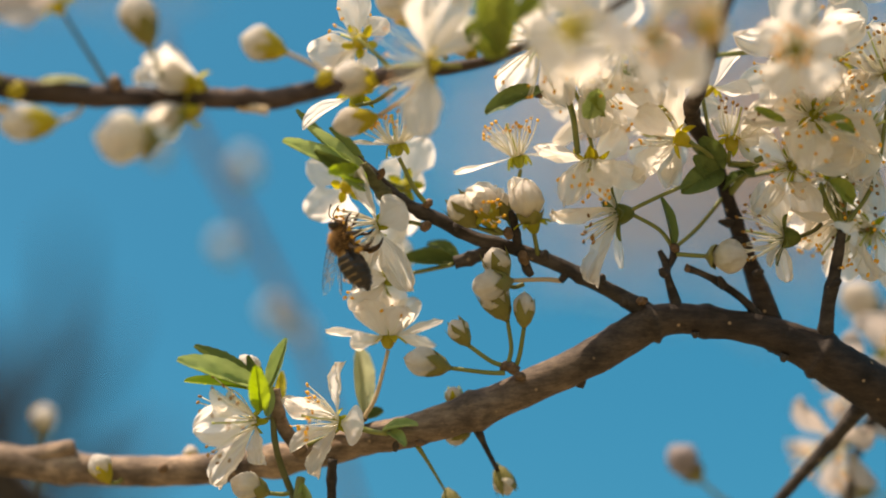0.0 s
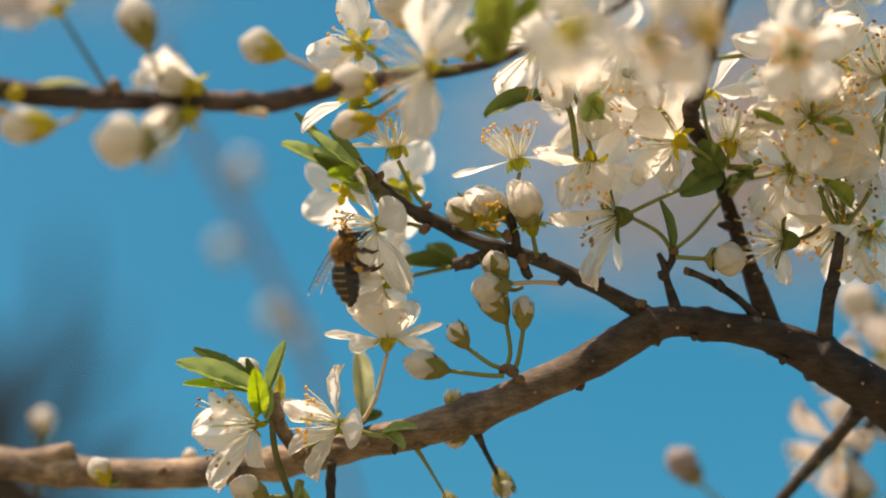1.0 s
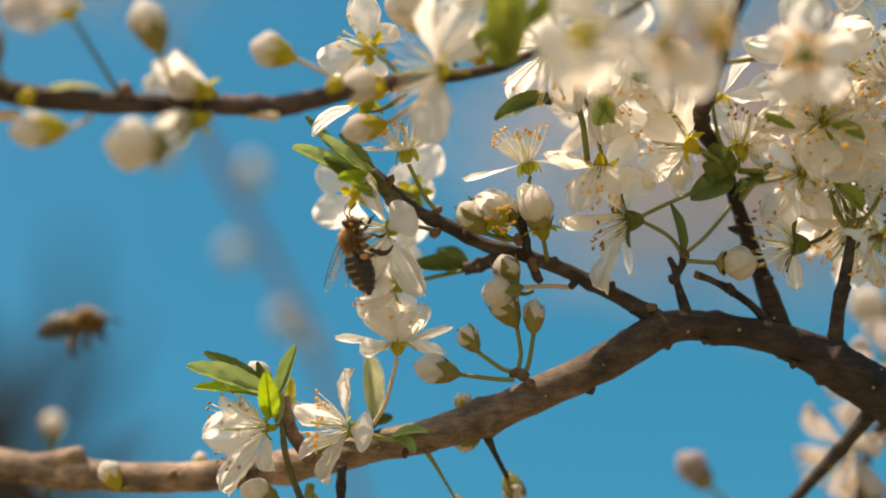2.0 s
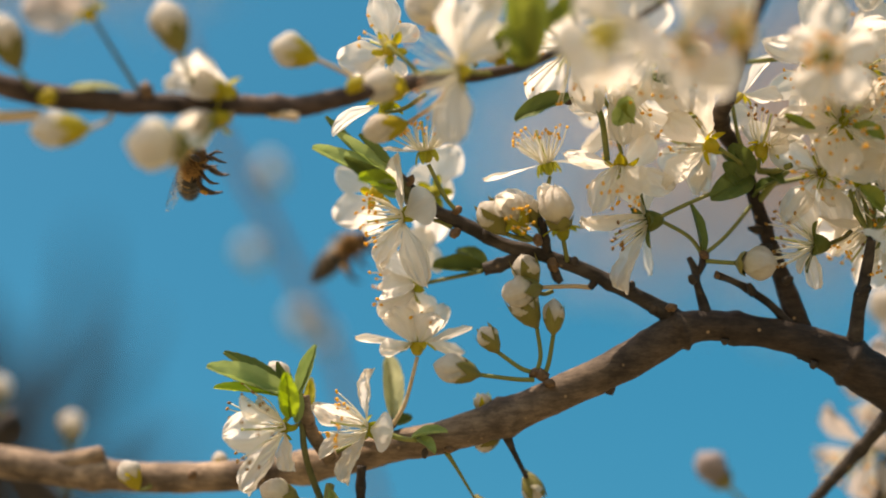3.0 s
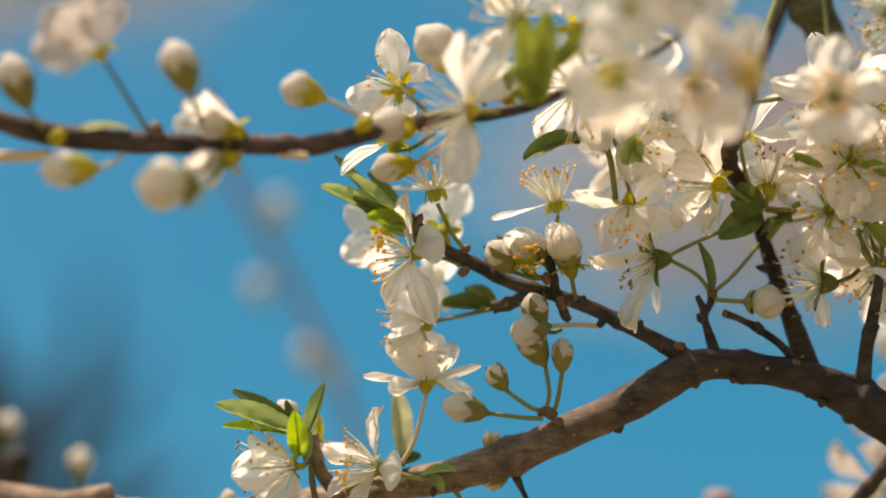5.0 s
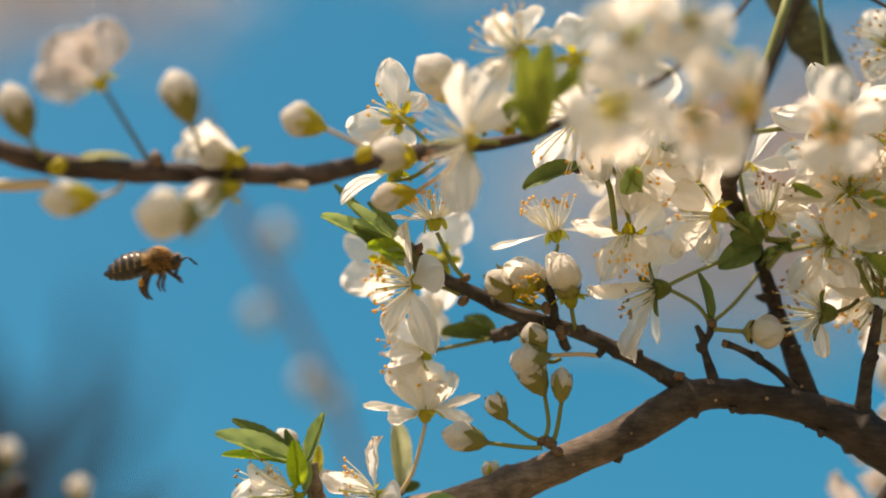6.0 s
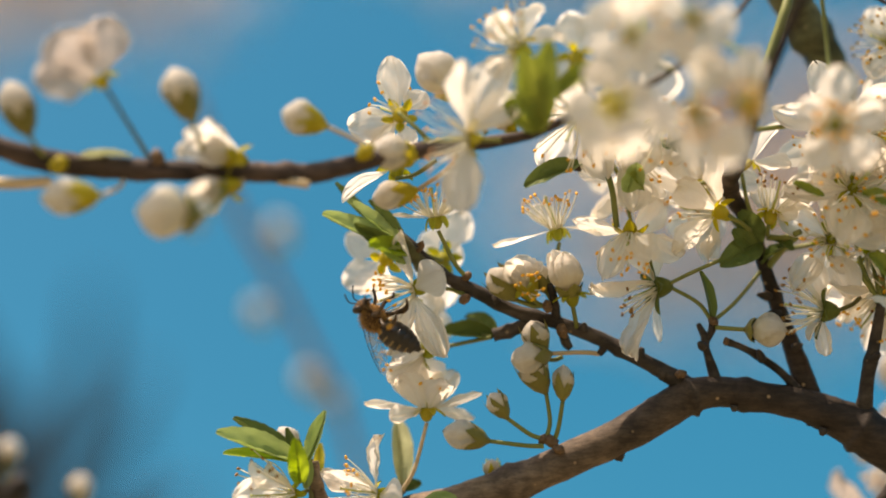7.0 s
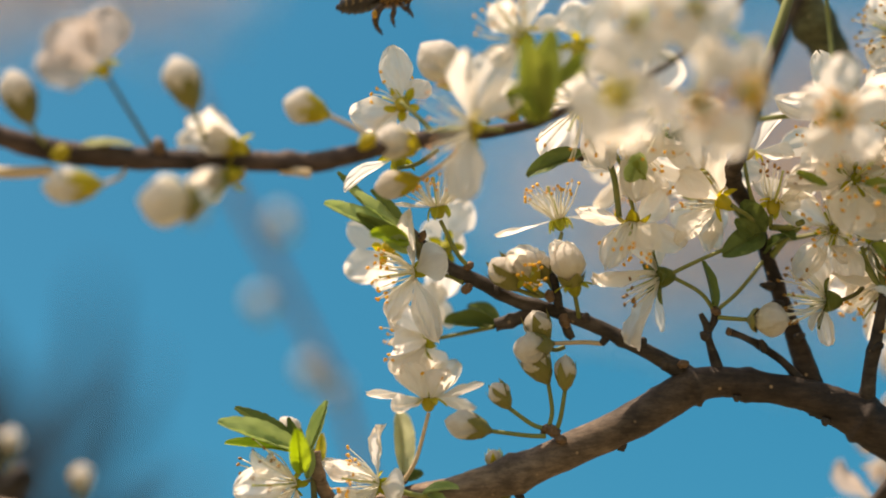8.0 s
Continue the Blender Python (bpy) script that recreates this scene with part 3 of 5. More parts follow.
limb("twig", [(-5.6, 10.5, 1, 0.47), (-4.6, 11.4, 2, 0.47), (-4.9, 12.2, 2, 0.66)], SCALE_BROWN, main, "", (), 20, 4, 10)
limb("twig", [(53.7, 7.6, -3, 0.67), (56.2, 11, -1, 0.57), (59.4, 13.8, 0, 0.38)], STALK, main, "", (), 21, 5, 10)
for k, (p, s) in enumerate((((17.1, -21.1, 2), 2.6), ((15.9, -20.7, 2), 2.0), ((18.3, -22.3, 3), 1.8), ((2.9, 6.5, 1), 1.8), ((2.6, 2.7, 2), 1.9), ((19, -2.6, 1), 2.4),
                            ((44.3, -0.9, 1), 1.8), ((-8, -29.6, -1), 1.8), ((-24, 23.3, 15), 1.6), ((50.2, 12.5, -1), 2.4), ((16.4, 1.5, 3), 2.0), ((46.5, -4.4, 1), 1.3),
                            ((53.7, 3.3, -2), 1.7), ((-42.2, -38.4, -4.6), 1.6), ((38.8, -9.8, 2), 1.8), ((1.5, -33.4, 2), 1.6))):
    knuckle(main, p, s * 0.72, k)

# blossoms about the tip of the upper limb
visited = open_blossom(main, (-6.4, 5.4, 1), (-0.80, -0.12, 0.58), (2, 3.7, 1), (
    ((-6.8, 16, 5), 3.4, 1, (-0.45, 0, 0.9)), ((-0.6, 8.3, 4), 6.8, 7, (-0.25, 0.1, 0.95)), ((-10.1, -2.7, 4), 4.4, 5, (-0.4, 0.4, 0.8)), ((-2.4, -6.1, 4), 4.8, 5, (-0.2, 0.3, 0.9))),
    ((-0.95, -0.12, 0.28), 6.6, 40, 24, ANTHER), seed=1, label="white plum blossom that the bees visit")
open_blossom(main, (-10.7, 9.4, -2), (-0.30, -0.10, -0.95), (-6.5, 11.3, -1), (
    ((-17.9, 13.6, -5), 5.4, 7, (0.1, 0.1, -1)), ((-17.9, 4.7, -4), 6.4, 0, (0.1, 0, -1)), ((-12.5, 1.5, -6), 5.0, 4, (0, 0, -1))), None, CALYX_GOLD, seed=2)
open_blossom(main, (-0.9, 9.7, -6), (0.10, 0.20, -0.97), (-4.7, 10.6, -1), (
    ((2.3, 18.3, -7), 6.4, 0, None), ((-5.4, 13.7, -8), 5.8, 4, None), ((2.7, 10.7, -7), 4.4, 4, None), ((-1.8, 0.9, -8), 6.6, 1, None), ((-5.7, 6.7, -8), 5.0, 7, None)), None, seed=3)
open_blossom(main, (-4.6, -6.1, -2), (-0.90, -0.15, 0.35), (7.2, -3.7, -1), (
    ((-11, -1.3, 0), 5.4, 1, (-0.5, 0.5, 0.7)), ((-8.9, -12.7, 1), 5.6, 4, (-0.7, 0.2, 0.7)), ((-1.8, -11.4, -4), 5.2, 7, (-0.3, 0.3, 0.9)), ((-7.8, -7.4, 6), 4.8, 2, (-0.4, 0.3, -0.9)), ((-2.3, 0.1, -6), 5.2, 7, (-0.3, 0.3, 0.9))),
    ((-0.97, -0.10, 0.1), 6.4, 26, 12, ANTHER), seed=4, label="white plum blossom hanging sideways")
open_blossom(main, (-3.8, -15.7, 0), (-0.03, 0.98, -0.12), (-7.8, -29.5, 0), (
    ((-14.2, -15.4, 1), 4.8, 7, (0, 1, 0.22)), ((5.6, -13.7, 1), 5.2, 7, (0, 1, 0.30)), ((-8.4, -8.6, -5), 6.6, 1, (0.2, 0.3, 0.9)), ((-4.2, -8.8, -6), 6.4, 5, (0, 0.3, 0.9)), ((1.5, -10.7, -4), 5.6, 4, (-0.5, 0.3, 0.8)),
    ((-9.5, -18.8, 5), 4.2, 4, (0, 0.8, 0.6)), ((4, -17.9, -4), 4.4, 7, (0, 0.8, 0.5)), ((-7.9, -10.8, 5), 5.4, 4, (0.2, 0.3, -0.9)), ((-0.8, -11.1, 5), 5.4, 0, (-0.2, 0.3, -0.9))),
    ((0.2, 0.98, 0), 4.6, 40, 12, ANTHER), CALYX_GOLD, STALK_PINK, 5, "white plum blossom in side view, petals spread flat")
open_blossom(main, (-2.3, 16.4, 4), (-0.20, 0.96, 0.10), (3, 6.3, 1), (
    ((-9.4, 16.4, 4), 4.0, 7, (-0.1, 1, 0.16)), ((5, 20.2, 4), 5.4, 4, (-0.4, 0.7, 0.5)), ((-4.7, 17.2, -4), 4.4, 7, (-0.1, 0.9, 0.3))),
    ((-0.16, 0.98, 0.1), 5.4, 58, 32, ANTHER), CALYX_PALE, seed=6, label="white plum blossom with upright orange-tipped stamens")
open_blossom(main, (18, 14.5, 0), (-0.25, 0.96, 0.10), (17.2, 9.1, 1), (
    ((7.5, 11, 2), 2.8, 7, (-0.2, 1, 0.12)), ((27, 14.2, -1), 3.4, 7, (0.3, 1, 0.25)), ((14.6, 17.3, -6), 4.4, 4, (0, 0.6, 0.8))),
    ((-0.28, 0.95, 0.1), 6.4, 50, 24, ANTHER), CALYX_PALE, seed=7, label="white plum blossom with upright orange-tipped stamens")
open_blossom(main, (-8.8, 24.6, 3), (0.05, 0.75, -0.60), (-2.2, 25.8, 5), (
    ((-17.7, 18.7, 3), 2.6, 6, (0.4, 0.8, 0.5)), ((-3, 26.6, 4), 2.6, 6, (0, 0.9, 0.4)), ((-12.9, 27.9, -4), 5, 4, None), ((-5.7, 28.9, -4), 5, 4, None)), None, CALYX, seed=8)
open_blossom(main, (-4.5, -2.8, -7), (-0.2, -0.1, 0.95), (7.2, -3.7, -1), (
    ((-0.2, -1.1, -9), 5.6, 4, None), ((-2.3, 3.5, -9), 5.4, 0, None), ((-9.1, -5.7, -8), 5.6, 1, None), ((-4.8, -11.6, -9), 6, 4, None)), None, seed=9, label="white plum blossom tucked behind others")

# leaves at the tip of the upper limb
for k, (a, b, w, f, n, u) in enumerate((
        ((-7.4, 10.9, 2), (-21.1, 16.7, 6), 4.4, 0.9, -0.07, (0.1, 0.8, 0.7)), ((-13, 15.4, -2), (-19.3, 22.3, -1), 2.6, 0.7, -0.08, (0.6, 0.6, 0.5)),
        ((-7.6, 11.6, 1), (-17, 19, 4), 3.4, 0.8, -0.05, (0.5, 0.7, 0.6)), ((-7.3, 10.3, 3), (-15.7, 15.2, 7), 3.2, 0.8, 0.03, (0.2, -0.3, 0.9)),
        ((-7.1, 10.4, 4), (-13.3, 11.6, 9), 3.9, 0.4, 0.10, (0.1, 0.5, 0.85)), ((-8, 13.4, 0), (-13.6, 19.2, 1), 2.6, 0.8, -0.05, (0.7, 0.5, 0.5)), ((-7.5, 9.5, 3), (-10.8, 10.3, 8), 3.4, 0.5, 0.1, (0.4, 0.2, 0.9)))):
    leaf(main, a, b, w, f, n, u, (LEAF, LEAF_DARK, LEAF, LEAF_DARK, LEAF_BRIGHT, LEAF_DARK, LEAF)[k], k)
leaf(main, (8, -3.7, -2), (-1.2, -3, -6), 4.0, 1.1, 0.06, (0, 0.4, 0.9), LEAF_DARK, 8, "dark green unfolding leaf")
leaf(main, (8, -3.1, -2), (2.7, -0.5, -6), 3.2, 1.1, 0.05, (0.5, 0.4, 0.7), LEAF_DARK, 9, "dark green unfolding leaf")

# buds along the upper limb
bud(main, (20.1, 4, 4), (-0.20, 0.95, 0.1), 5.6, (21.4, -2, 1), 0, 0.18)
open_blossom(main, (20.3, 3.6, 4), (-0.20, 0.95, 0.1), None, (((16.2, 10, 6), 5.0, 2, (0.5, 0.1, -0.85)), ((19.6, 10.5, 6), 4.8, 2, (-0.3, 0.1, -0.95)), ((22.3, 8.3, 5), 3.8, 2, (-0.9, 0.1, -0.4))),
             None, CALYX, seed=62, label="opening plum blossom with cupped petals")
bud(main, (10, 3.9, 3), (-0.65, 0.75, 0.2), 4.8, (16.4, 1.8, 2), 1, 0.72)
bud(main, (13.4, 4, 3), (-0.42, 0.88, 0.1), 4.6, (16.8, 1.5, 2), 2, 0.45, CALYX_GOLD)
open_blossom(main, (12.8, 4.6, 4), (0.25, 0.55, 0.75), (16.8, 1.5, 2), (((8.8, 8.7, 5), 4.4, 2, (0.4, 0.1, 0.9)), ((11.4, 9.7, 2), 4.2, 2, (0.2, 0, 0.95)), ((14.6, 8.4, 0), 3.4, 2, (-0.2, 0, 0.95))),
             ((0.3, 0.2, 0.9), 2.6, 40, 12, ANTHER), CALYX_GOLD, seed=61, label="half-open plum blossom showing yellow stamens")
bud(main, (15.9, 5, 1), (-0.4, 0.9, -0.1), 3.8, (17.2, 2.5, 1), 1, 0.45)
bud(main, (15.4, -6.7, 3), (-0.85, -0.15, 0.5), 5.0, (25.4, -6.5, 0), 0, 0.45, label="opening plum bud with green sepals", stalk=STALK_PINK)
bud(main, (15.2, -5.4, 1), (-0.30, 0.90, 0.2), 4.6, (19.1, -7, 0), 1, 0.72, label="opening plum bud with green sepals")
bud(main, (15.3, -11.4, 2), (-0.50, 0.85, 0.2), 5.0, (16.4, -20.2, 2), 1, 0.72)
bud(main, (19, -12.9, 3), (0.02, 1, 0.05), 3.6, (17.7, -20.7, 2), 2, 0.72)
bud(main, (9, -16.1, 3), (-0.55, 0.80, 0.15), 3.6, (16.1, -20.7, 2), 1, 0.72, label="small green closed plum bud")
bud(main, (4.9, -20.5, 4), (-0.95, 0.22, 0.2), 4.8, (15.8, -21.8, 3), 2, 0.45)
bud(main, (7.5, -27.5, -3), (-0.1, 0.95, 0.2), 3.0, (8.4, -28.8, 0), 1, 0.72, CALYX_GOLD, label="small green closed plum bud")
bud(main, (9.2, -32.2, -2), (-0.9, -0.35, 0.2), 3.0, (10.1, -30.7, 0), 0, 0.72, label="small green closed plum bud")
bud(main, (15.2, -39.1, -3), (0.35, -0.9, 0.1), 3.8, (14.3, -37.9, -2), 1, 0.72, label="small green closed plum bud")
bud(main, (50.6, -2.4, 3), (0.9, -0.03, 0.35), 5.5, (44.7, -2, 1), 1, 0.08, label="round white plum bud")
bud(main, (-52.1, -39.6, -5), (-0.45, 0.88, 0.2), 3.9, (-49.3, -40.3, -6), 1, 0.45, CALYX_GOLD)
bud(main, (-37.5, -37.4, -8), (-0.2, 0.95, 0), 2.6, None, 1, 0.45, CALYX_GOLD, label="tiny golden bud on the bark")
limb("twig", [(-67, -37.4, -11, 1.9), (-62.5, -36.2, -9, 1.6), (-58.6, -35.2, -8, 1.45), (-57.6, -34.9, -8, 0.9)], BARK, main, "pale cut stub of a twig", (), 23, 5, 14)
leaf(main, (-8, -28.7, -2), (-8.9, -18.2, -8), 4.4, 0.8, 0.06, (0.3, 0, 1), LEAF_PALE, 12, "pale green sheathing leaf")
leaf(main, (-8, -29.7, -2), (-4.7, -28.5, -4), 2.2, 0.6, 0.05, (0, 0.5, 1), LEAF_DARK, 13)
leaf(main, (-4.6, -31.4, 3), (1.3, -30.3, 5), 2.6, 0.7, 0.1, (0, 1, 0.5), LEAF, 14, "small green bract")
leaf(main, (-3.7, -31.7, 3), (-0.8, -33.7, 6), 2.6, 0.7, 0.1, (0, 1, 0.5), LEAF, 15, "small green bract")
wire("stalk", [(-8.8, -30.8, 3), (-6.5, -31.5, 3), (-3.7, -31.9, 3)], 0.5, 0.4, STALK, main)
wire("stalk", [(1.1, -34, 1), (2.9, -36.9, 0), (6.3, -42.8, -2)], 0.45, 0.18, STALK, main)
bud(main, (6.6, -43.1, -2), (0.3, -0.9, 0.1), 4.2, None, 1, 0.45, label="small green closed plum bud")

# the lower spur with its pair of blossoms
open_blossom(main, (-26.2, -29.9, 2), (-0.62, -0.02, 0.78), (-22.3, -28.7, 1.5), (
    ((-36.4, -31.1, 4), 7.2, 4, (-0.1, 0.1, 1)), ((-32.6, -40.4, 4), 4.8, 5, (-0.5, 0.1, 0.85)), ((-24.9, -36.8, 5), 4.4, 5, (-0.75, 0.1, 0.65)), ((-28.9, -23.7, 4), 3.4, 2, (-0.7, -0.5, 0.5)), ((-32.6, -23.9, 7), 3.6, 6, (-0.2, -0.7, 0.7))),
    ((-0.85, 0.0, 0.52), 8.6, 54, 26, ANTHER_BROWN), seed=11, label="open white plum blossom with speckled stamens")
open_blossom(main, (-12.3, -29.9, 2), (-0.70, 0.06, 0.70), (-17.5, -34.2, -1.5), (
    ((-11.9, -19.9, 3), 3.0, 5, (-0.7, 0, 0.7)), ((-7.7, -30.7, 4), 6.8, 7, (-0.35, 0, 0.95)), ((-20.8, -24.8, 2), 4.6, 4, (-0.3, -0.4, 0.85)), ((-19.9, -35, 4), 3.4, 6, (-0.4, 0.6, 0.7)), ((-16.3, -38.7, 4), 3.8, 5, (-0.7, 0.2, 0.7))),
    ((-0.92, 0.18, 0.32), 6.8, 40, 26, ANTHER), seed=12, label="open white plum blossom with orange stamens")
for k, (a, b, w, f, n, u) in enumerate((
        ((-25.6, -24.4, 3), (-38.7, -19.6, 5), 5.0, 1.0, -0.04, (0.1, 0.8, 0.7)), ((-25.9, -23.6, 1), (-36.3, -17.4, 1), 3.6, 1.0, -0.04, (0.3, 0.9, 0.4)),
        ((-26.4, -24.5, 1), (-37.8, -23.2, 2), 3.0, 0.6, 0.04, (0, 0.8, 0.6)), ((-24.8, -27.9, 4), (-25.3, -20.2, 8), 3.7, 0.5, 0.05, (0.1, 0.1, 1)),
        ((-25.3, -26.3, 2), (-27.3, -18.9, 1), 2.2, 0.7, 0.03, (0.4, 0, 1)), ((-23.6, -24.6, 2), (-20.4, -15.9, 4), 3.3, 0.7, -0.04, (-0.5, 0.2, 0.8)), ((-24, -29, 2), (-23.6, -23.5, 2), 2.2, 0.7, 0.05, (0.3, 0, 1)),
        ((-22.7, -28.9, -1), (-21.9, -21.8, -4), 2.2, 0.5, 0.05, (0.3, 0, 1)))):
    leaf(main, a, b, w, f, n, u, (LEAF, LEAF_DARK, LEAF_BRIGHT, LEAF_BRIGHT, LEAF_DARK, LEAF, LEAF, CALYX_GOLD)[k], 20 + k)
bud(main, (-26, -22.6, -1.5), (-0.6, 0.8, 0), 3.8, (-23.1, -24.5, 0.5), 0, 0.18)
bud(main, (-24.9, -41.4, 2.5), (-0.9, 0.3, 0), 4.6, (-20.2, -41.8, 2.5), 0, 0.18)
leaf(main, (-17.4, -43.8, 1.5), (-18, -40.1, 3.5), 2.6, 0.6, 0.1, (0, 0, 1), LEAF, 28)

# the right-hand mass, on the upright limb
open_blossom(main, (34.5, 4.6, 2), (-0.93, -0.12, 0.30), (44.1, -1, 1), (
    ((29.8, -6.7, 4), 4.0, 5, (-0.8, 0.3, 0.6)), ((36.1, -4.3, -2), 2.8, 7, (-0.8, 0.1, 0.5)), ((23.6, 7.6, 5), 2.6, 2, (-0.1, -0.97, 0.15)), ((31.6, 13.3, 3), 5.0, 4, (-0.8, -0.2, 0.5)), ((36.6, 12.6, -4), 5.2, 1, (-0.6, 0, 0.8))),
    ((-0.92, -0.38, 0.1), 6.4, 26, 14, ANTHER_BROWN), CALYX_DEEP, seed=30, label="white plum blossom in side view with a hanging petal")
open_blossom(main, (30.2, 13.6, 3), (-0.10, -0.90, 0.40), (27.3, 25.9, 0), (
    ((21, 16.4, 1), 4.6, 7, (-0.2, -0.8, 0.6)), ((39.3, 11.6, 2), 5.6, 4, (0.3, -0.7, 0.7)), ((25.7, 5.7, 6), 5.0, 1, (-0.3, -0.4, 0.85)), ((33.4, 8.9, 9), 5.4, 0, (0.2, -0.5, 0.85)), ((34.2, 19.3, -4), 6.0, 4, (0.1, -0.4, 0.9))),
    ((-0.25, -0.95, 0.25), 6.2, 42, 22, ANTHER), CALYX_GOLD, seed=31)
open_blossom(main, (62.3, 0.8, 2), (-0.97, 0.05, 0.2), (69.2, 3.1, 0), (
    ((60.6, 10.1, 1), 4.8, 7, (-0.4, 0, 0.9)), ((63.3, -6.7, 2), 3.2, 5, (-0.6, 0.3, 0.7)), ((60, -4.3, 4), 2.0, 6, (-0.8, 0.1, 0.5)), ((65.3, 9.2, -5), 4.6, 4, (-0.4, 0, 0.9))),
    ((-0.96, 0.16, 0.15), 7.2, 46, 22, ANTHER_BROWN), CALYX_DEEP, STALK_DARK, 32, "white plum blossom in side view with a dark green calyx")
open_blossom(main, (50.1, 26.5, 0), (0.35, 0.9, 0.1), (53.4, 14.4, -1), (((56.8, 32.3, 2), 2.6, 6, (-0.5, 0.5, 0.6)), ((56.7, 23.4, 4), 4.6, 4, (0.2, 0.6, 0.75)), ((48.4, 31.5, -3), 2.6, 7, (0.6, 0.2, 0.7))),
             None, CALYX_GOLD, STALK, 63, "plum blossom with one curled white petal")
open_blossom(main, (54, 17.1, 2), (0.25, 0.75, -0.4), (53.9, 13.4, -1), (((59.6, 21.7, 1), 5.2, 4, (0.2, 0.3, 0.9)), ((52.8, 21.4, -4), 4.4, 0, (0, 0.3, 0.95)), ((58, 16.2, 4), 4.4, 1, (0.3, 0.5, 0.8))),
             ((0.2, 0.8, 0.3), 6.4, 40, 14, ANTHER_BROWN), CALYX_GOLD, STALK, 64)
leaf(main, (29.6, 20.5, 5), (30.8, 25.3, 8), 4.2, 0.3, 0.1, (0.3, 0.2, 0.9), LEAF, 48, "small bright green leaf between the blossoms")
leaf(main, (31.9, 21.1, 4), (29.6, 23.2, 9), 3.0, 0.5, 0.1, (-0.3, 0.4, 0.9), LEAF_OLIVE, 49, "small bright green leaf between the blossoms")
leaf(main, (41.7, 26.8, 8), (35.6, 27.6, 12), 3.2, 0.6, 0.1, (0, 0.6, 0.8), LEAF_DARK, 50)
leaf(main, (56.8, 22, 8), (61.9, 19.8, 7), 2.4, 0.5, -0.16, (0.3, 0.6, 0.7), LEAF_OLIVE, 51, "curved green sepal of a fallen blossom")
leaf(main, (73.5, 18.2, 6), (67.7, 20.1, 9), 3.4, 0.5, 0.1, (0, 0.5, 0.8), LEAF_OLIVE, 52, "small bright green leaf between the blossoms")
leaf(main, (73.7, 6.5, 4), (69.2, 10.1, 7), 3.8, 0.5, 0.1, (-0.2, 0.5, 0.8), LEAF_OLIVE, 53, "small bright green leaf between the blossoms")
leaf(main, (54.9, 12.8, 0), (57.6, 10.9, 2), 2.4, 0.5, 0.1, (0.2, 0.6, 0.7), LEAF_DARK, 54)
wire("stalk", [(53.8, 13.2, -1), (56.2, 13, 1), (58.7, 14, 3)], 0.6, 0.5, STALK, main, "green cut stalk")
blossom(main, (64.2, 12.8, 1), (-0.15, 0.05, 1), (53.2, 10.6, -3), 10, 8, 10, seed=33, label="open white plum blossom facing outward", wide=38)
blossom(main, (67.2, 21.2, 4), (0.10, 0.25, 0.95), (71.8, 1.5, 4), 10.5, 6, 40, seed=34, wide=55)
blossom(main, (44.8, 17.4, 3), (-0.7, 0.3, -0.6), (51.3, 13.5, -3), 8.5, 10, 20, seed=35, cup=CALYX_GOLD)
blossom(main, (31.3, 24.6, -4), (0.25, -0.85, -0.3), (24.9, 28.7, -2), 9.5, 14, 15, seed=37)
blossom(main, (42.1, 22.5, -2), (0.25, 0.2, -0.95), (47.8, 24, -2), 9.5, 8, 35, seed=39, cup=CALYX_GOLD)
blossom(main, (64.1, 24.9, -4), (0.5, -0.3, 0.8), (71.9, 2, 4), 8.5, 12, 5, seed=40, tip=ANTHER_BROWN)
blossom(main, (71.4, 10.1, -3), (0.5, -0.6, 0.6), (71.4, 2, 4), 10.0, 10, 33, seed=41, tip=ANTHER_BROWN)
blossom(main, (73.6, 3.4, -2), (-0.6, -0.8, 0.2), (71.7, 1.5, 4), 9.5, 30, 12, seed=42)
blossom(main, (77.9, 19.2, -2), (0.1, 0.1, 1), (71.9, 2, 4), 10.5, 8, 22, seed=43, wide=55)
open_blossom(main, (42.6, 18.3, -4), (0.1, -0.9, 0.3), (50.3, 13.5, -3), (((43.1, 8.5, -3), 4.0, 2, (0.1, 0.2, 0.97)), ((38.2, 13.6, -6), 4.6, 4, (0.1, 0.2, 0.97))), None, seed=44)
open_blossom(main, (79.9, 28.6, 0), (-0.4, 0.9, 0.15), (71.9, 2, 4), (((72.8, 30.3, 4), 4.6, 7, (-0.3, 0.6, 0.75)), ((82.2, 35.6, -4), 5.0, 4, (-0.2, 0.2, 0.95)), ((74.7, 23.4, 6), 5.4, 1, (-0.2, 0.5, 0.85)), ((86.9, 27.6, 0), 5.0, 0, None)),
             ((-0.42, 0.9, 0.1), 8.2, 62, 44, ANTHER_RIPE), CALYX, STALK, 45, "white plum blossom with a brush of ripe dark gold stamens")
open_blossom(main, (75.5, 46.8, -6), (-0.3, 0.3, 0.9), (71.9, 2, 4), (((72.2, 39.3, -3), 5.4, 4, None), ((80.7, 41.6, -6), 5.4, 0, None), ((78.6, 53.9, -8), 5.4, 1, None), ((72.4, 52.5, -8), 4.6, 4, None)),
             ((-0.7, 0.1, 0.7), 6.0, 46, 28, ANTHER_RIPE), CALYX, STALK, 48, "white plum blossom with ripe dark gold stamens")
blossom(main, (64, 28.4, 2), (-0.6, 0.3, 0.6), (71.9, 2, 4), 8.0, 15, 44, seed=46, cup=CALYX_GOLD)
blossom(main, (78.3, 2, -4), (-0.4, -0.3, 0.8), (71.6, -0.4, 3), 10, 12, 5, seed=47)
blossom(main, (71.2, 20.6, -2), (0.2, 0.3, 0.9), (70.7, 24.6, 3), 9.0, 12, 50, seed=50, cup=CALYX_GOLD)
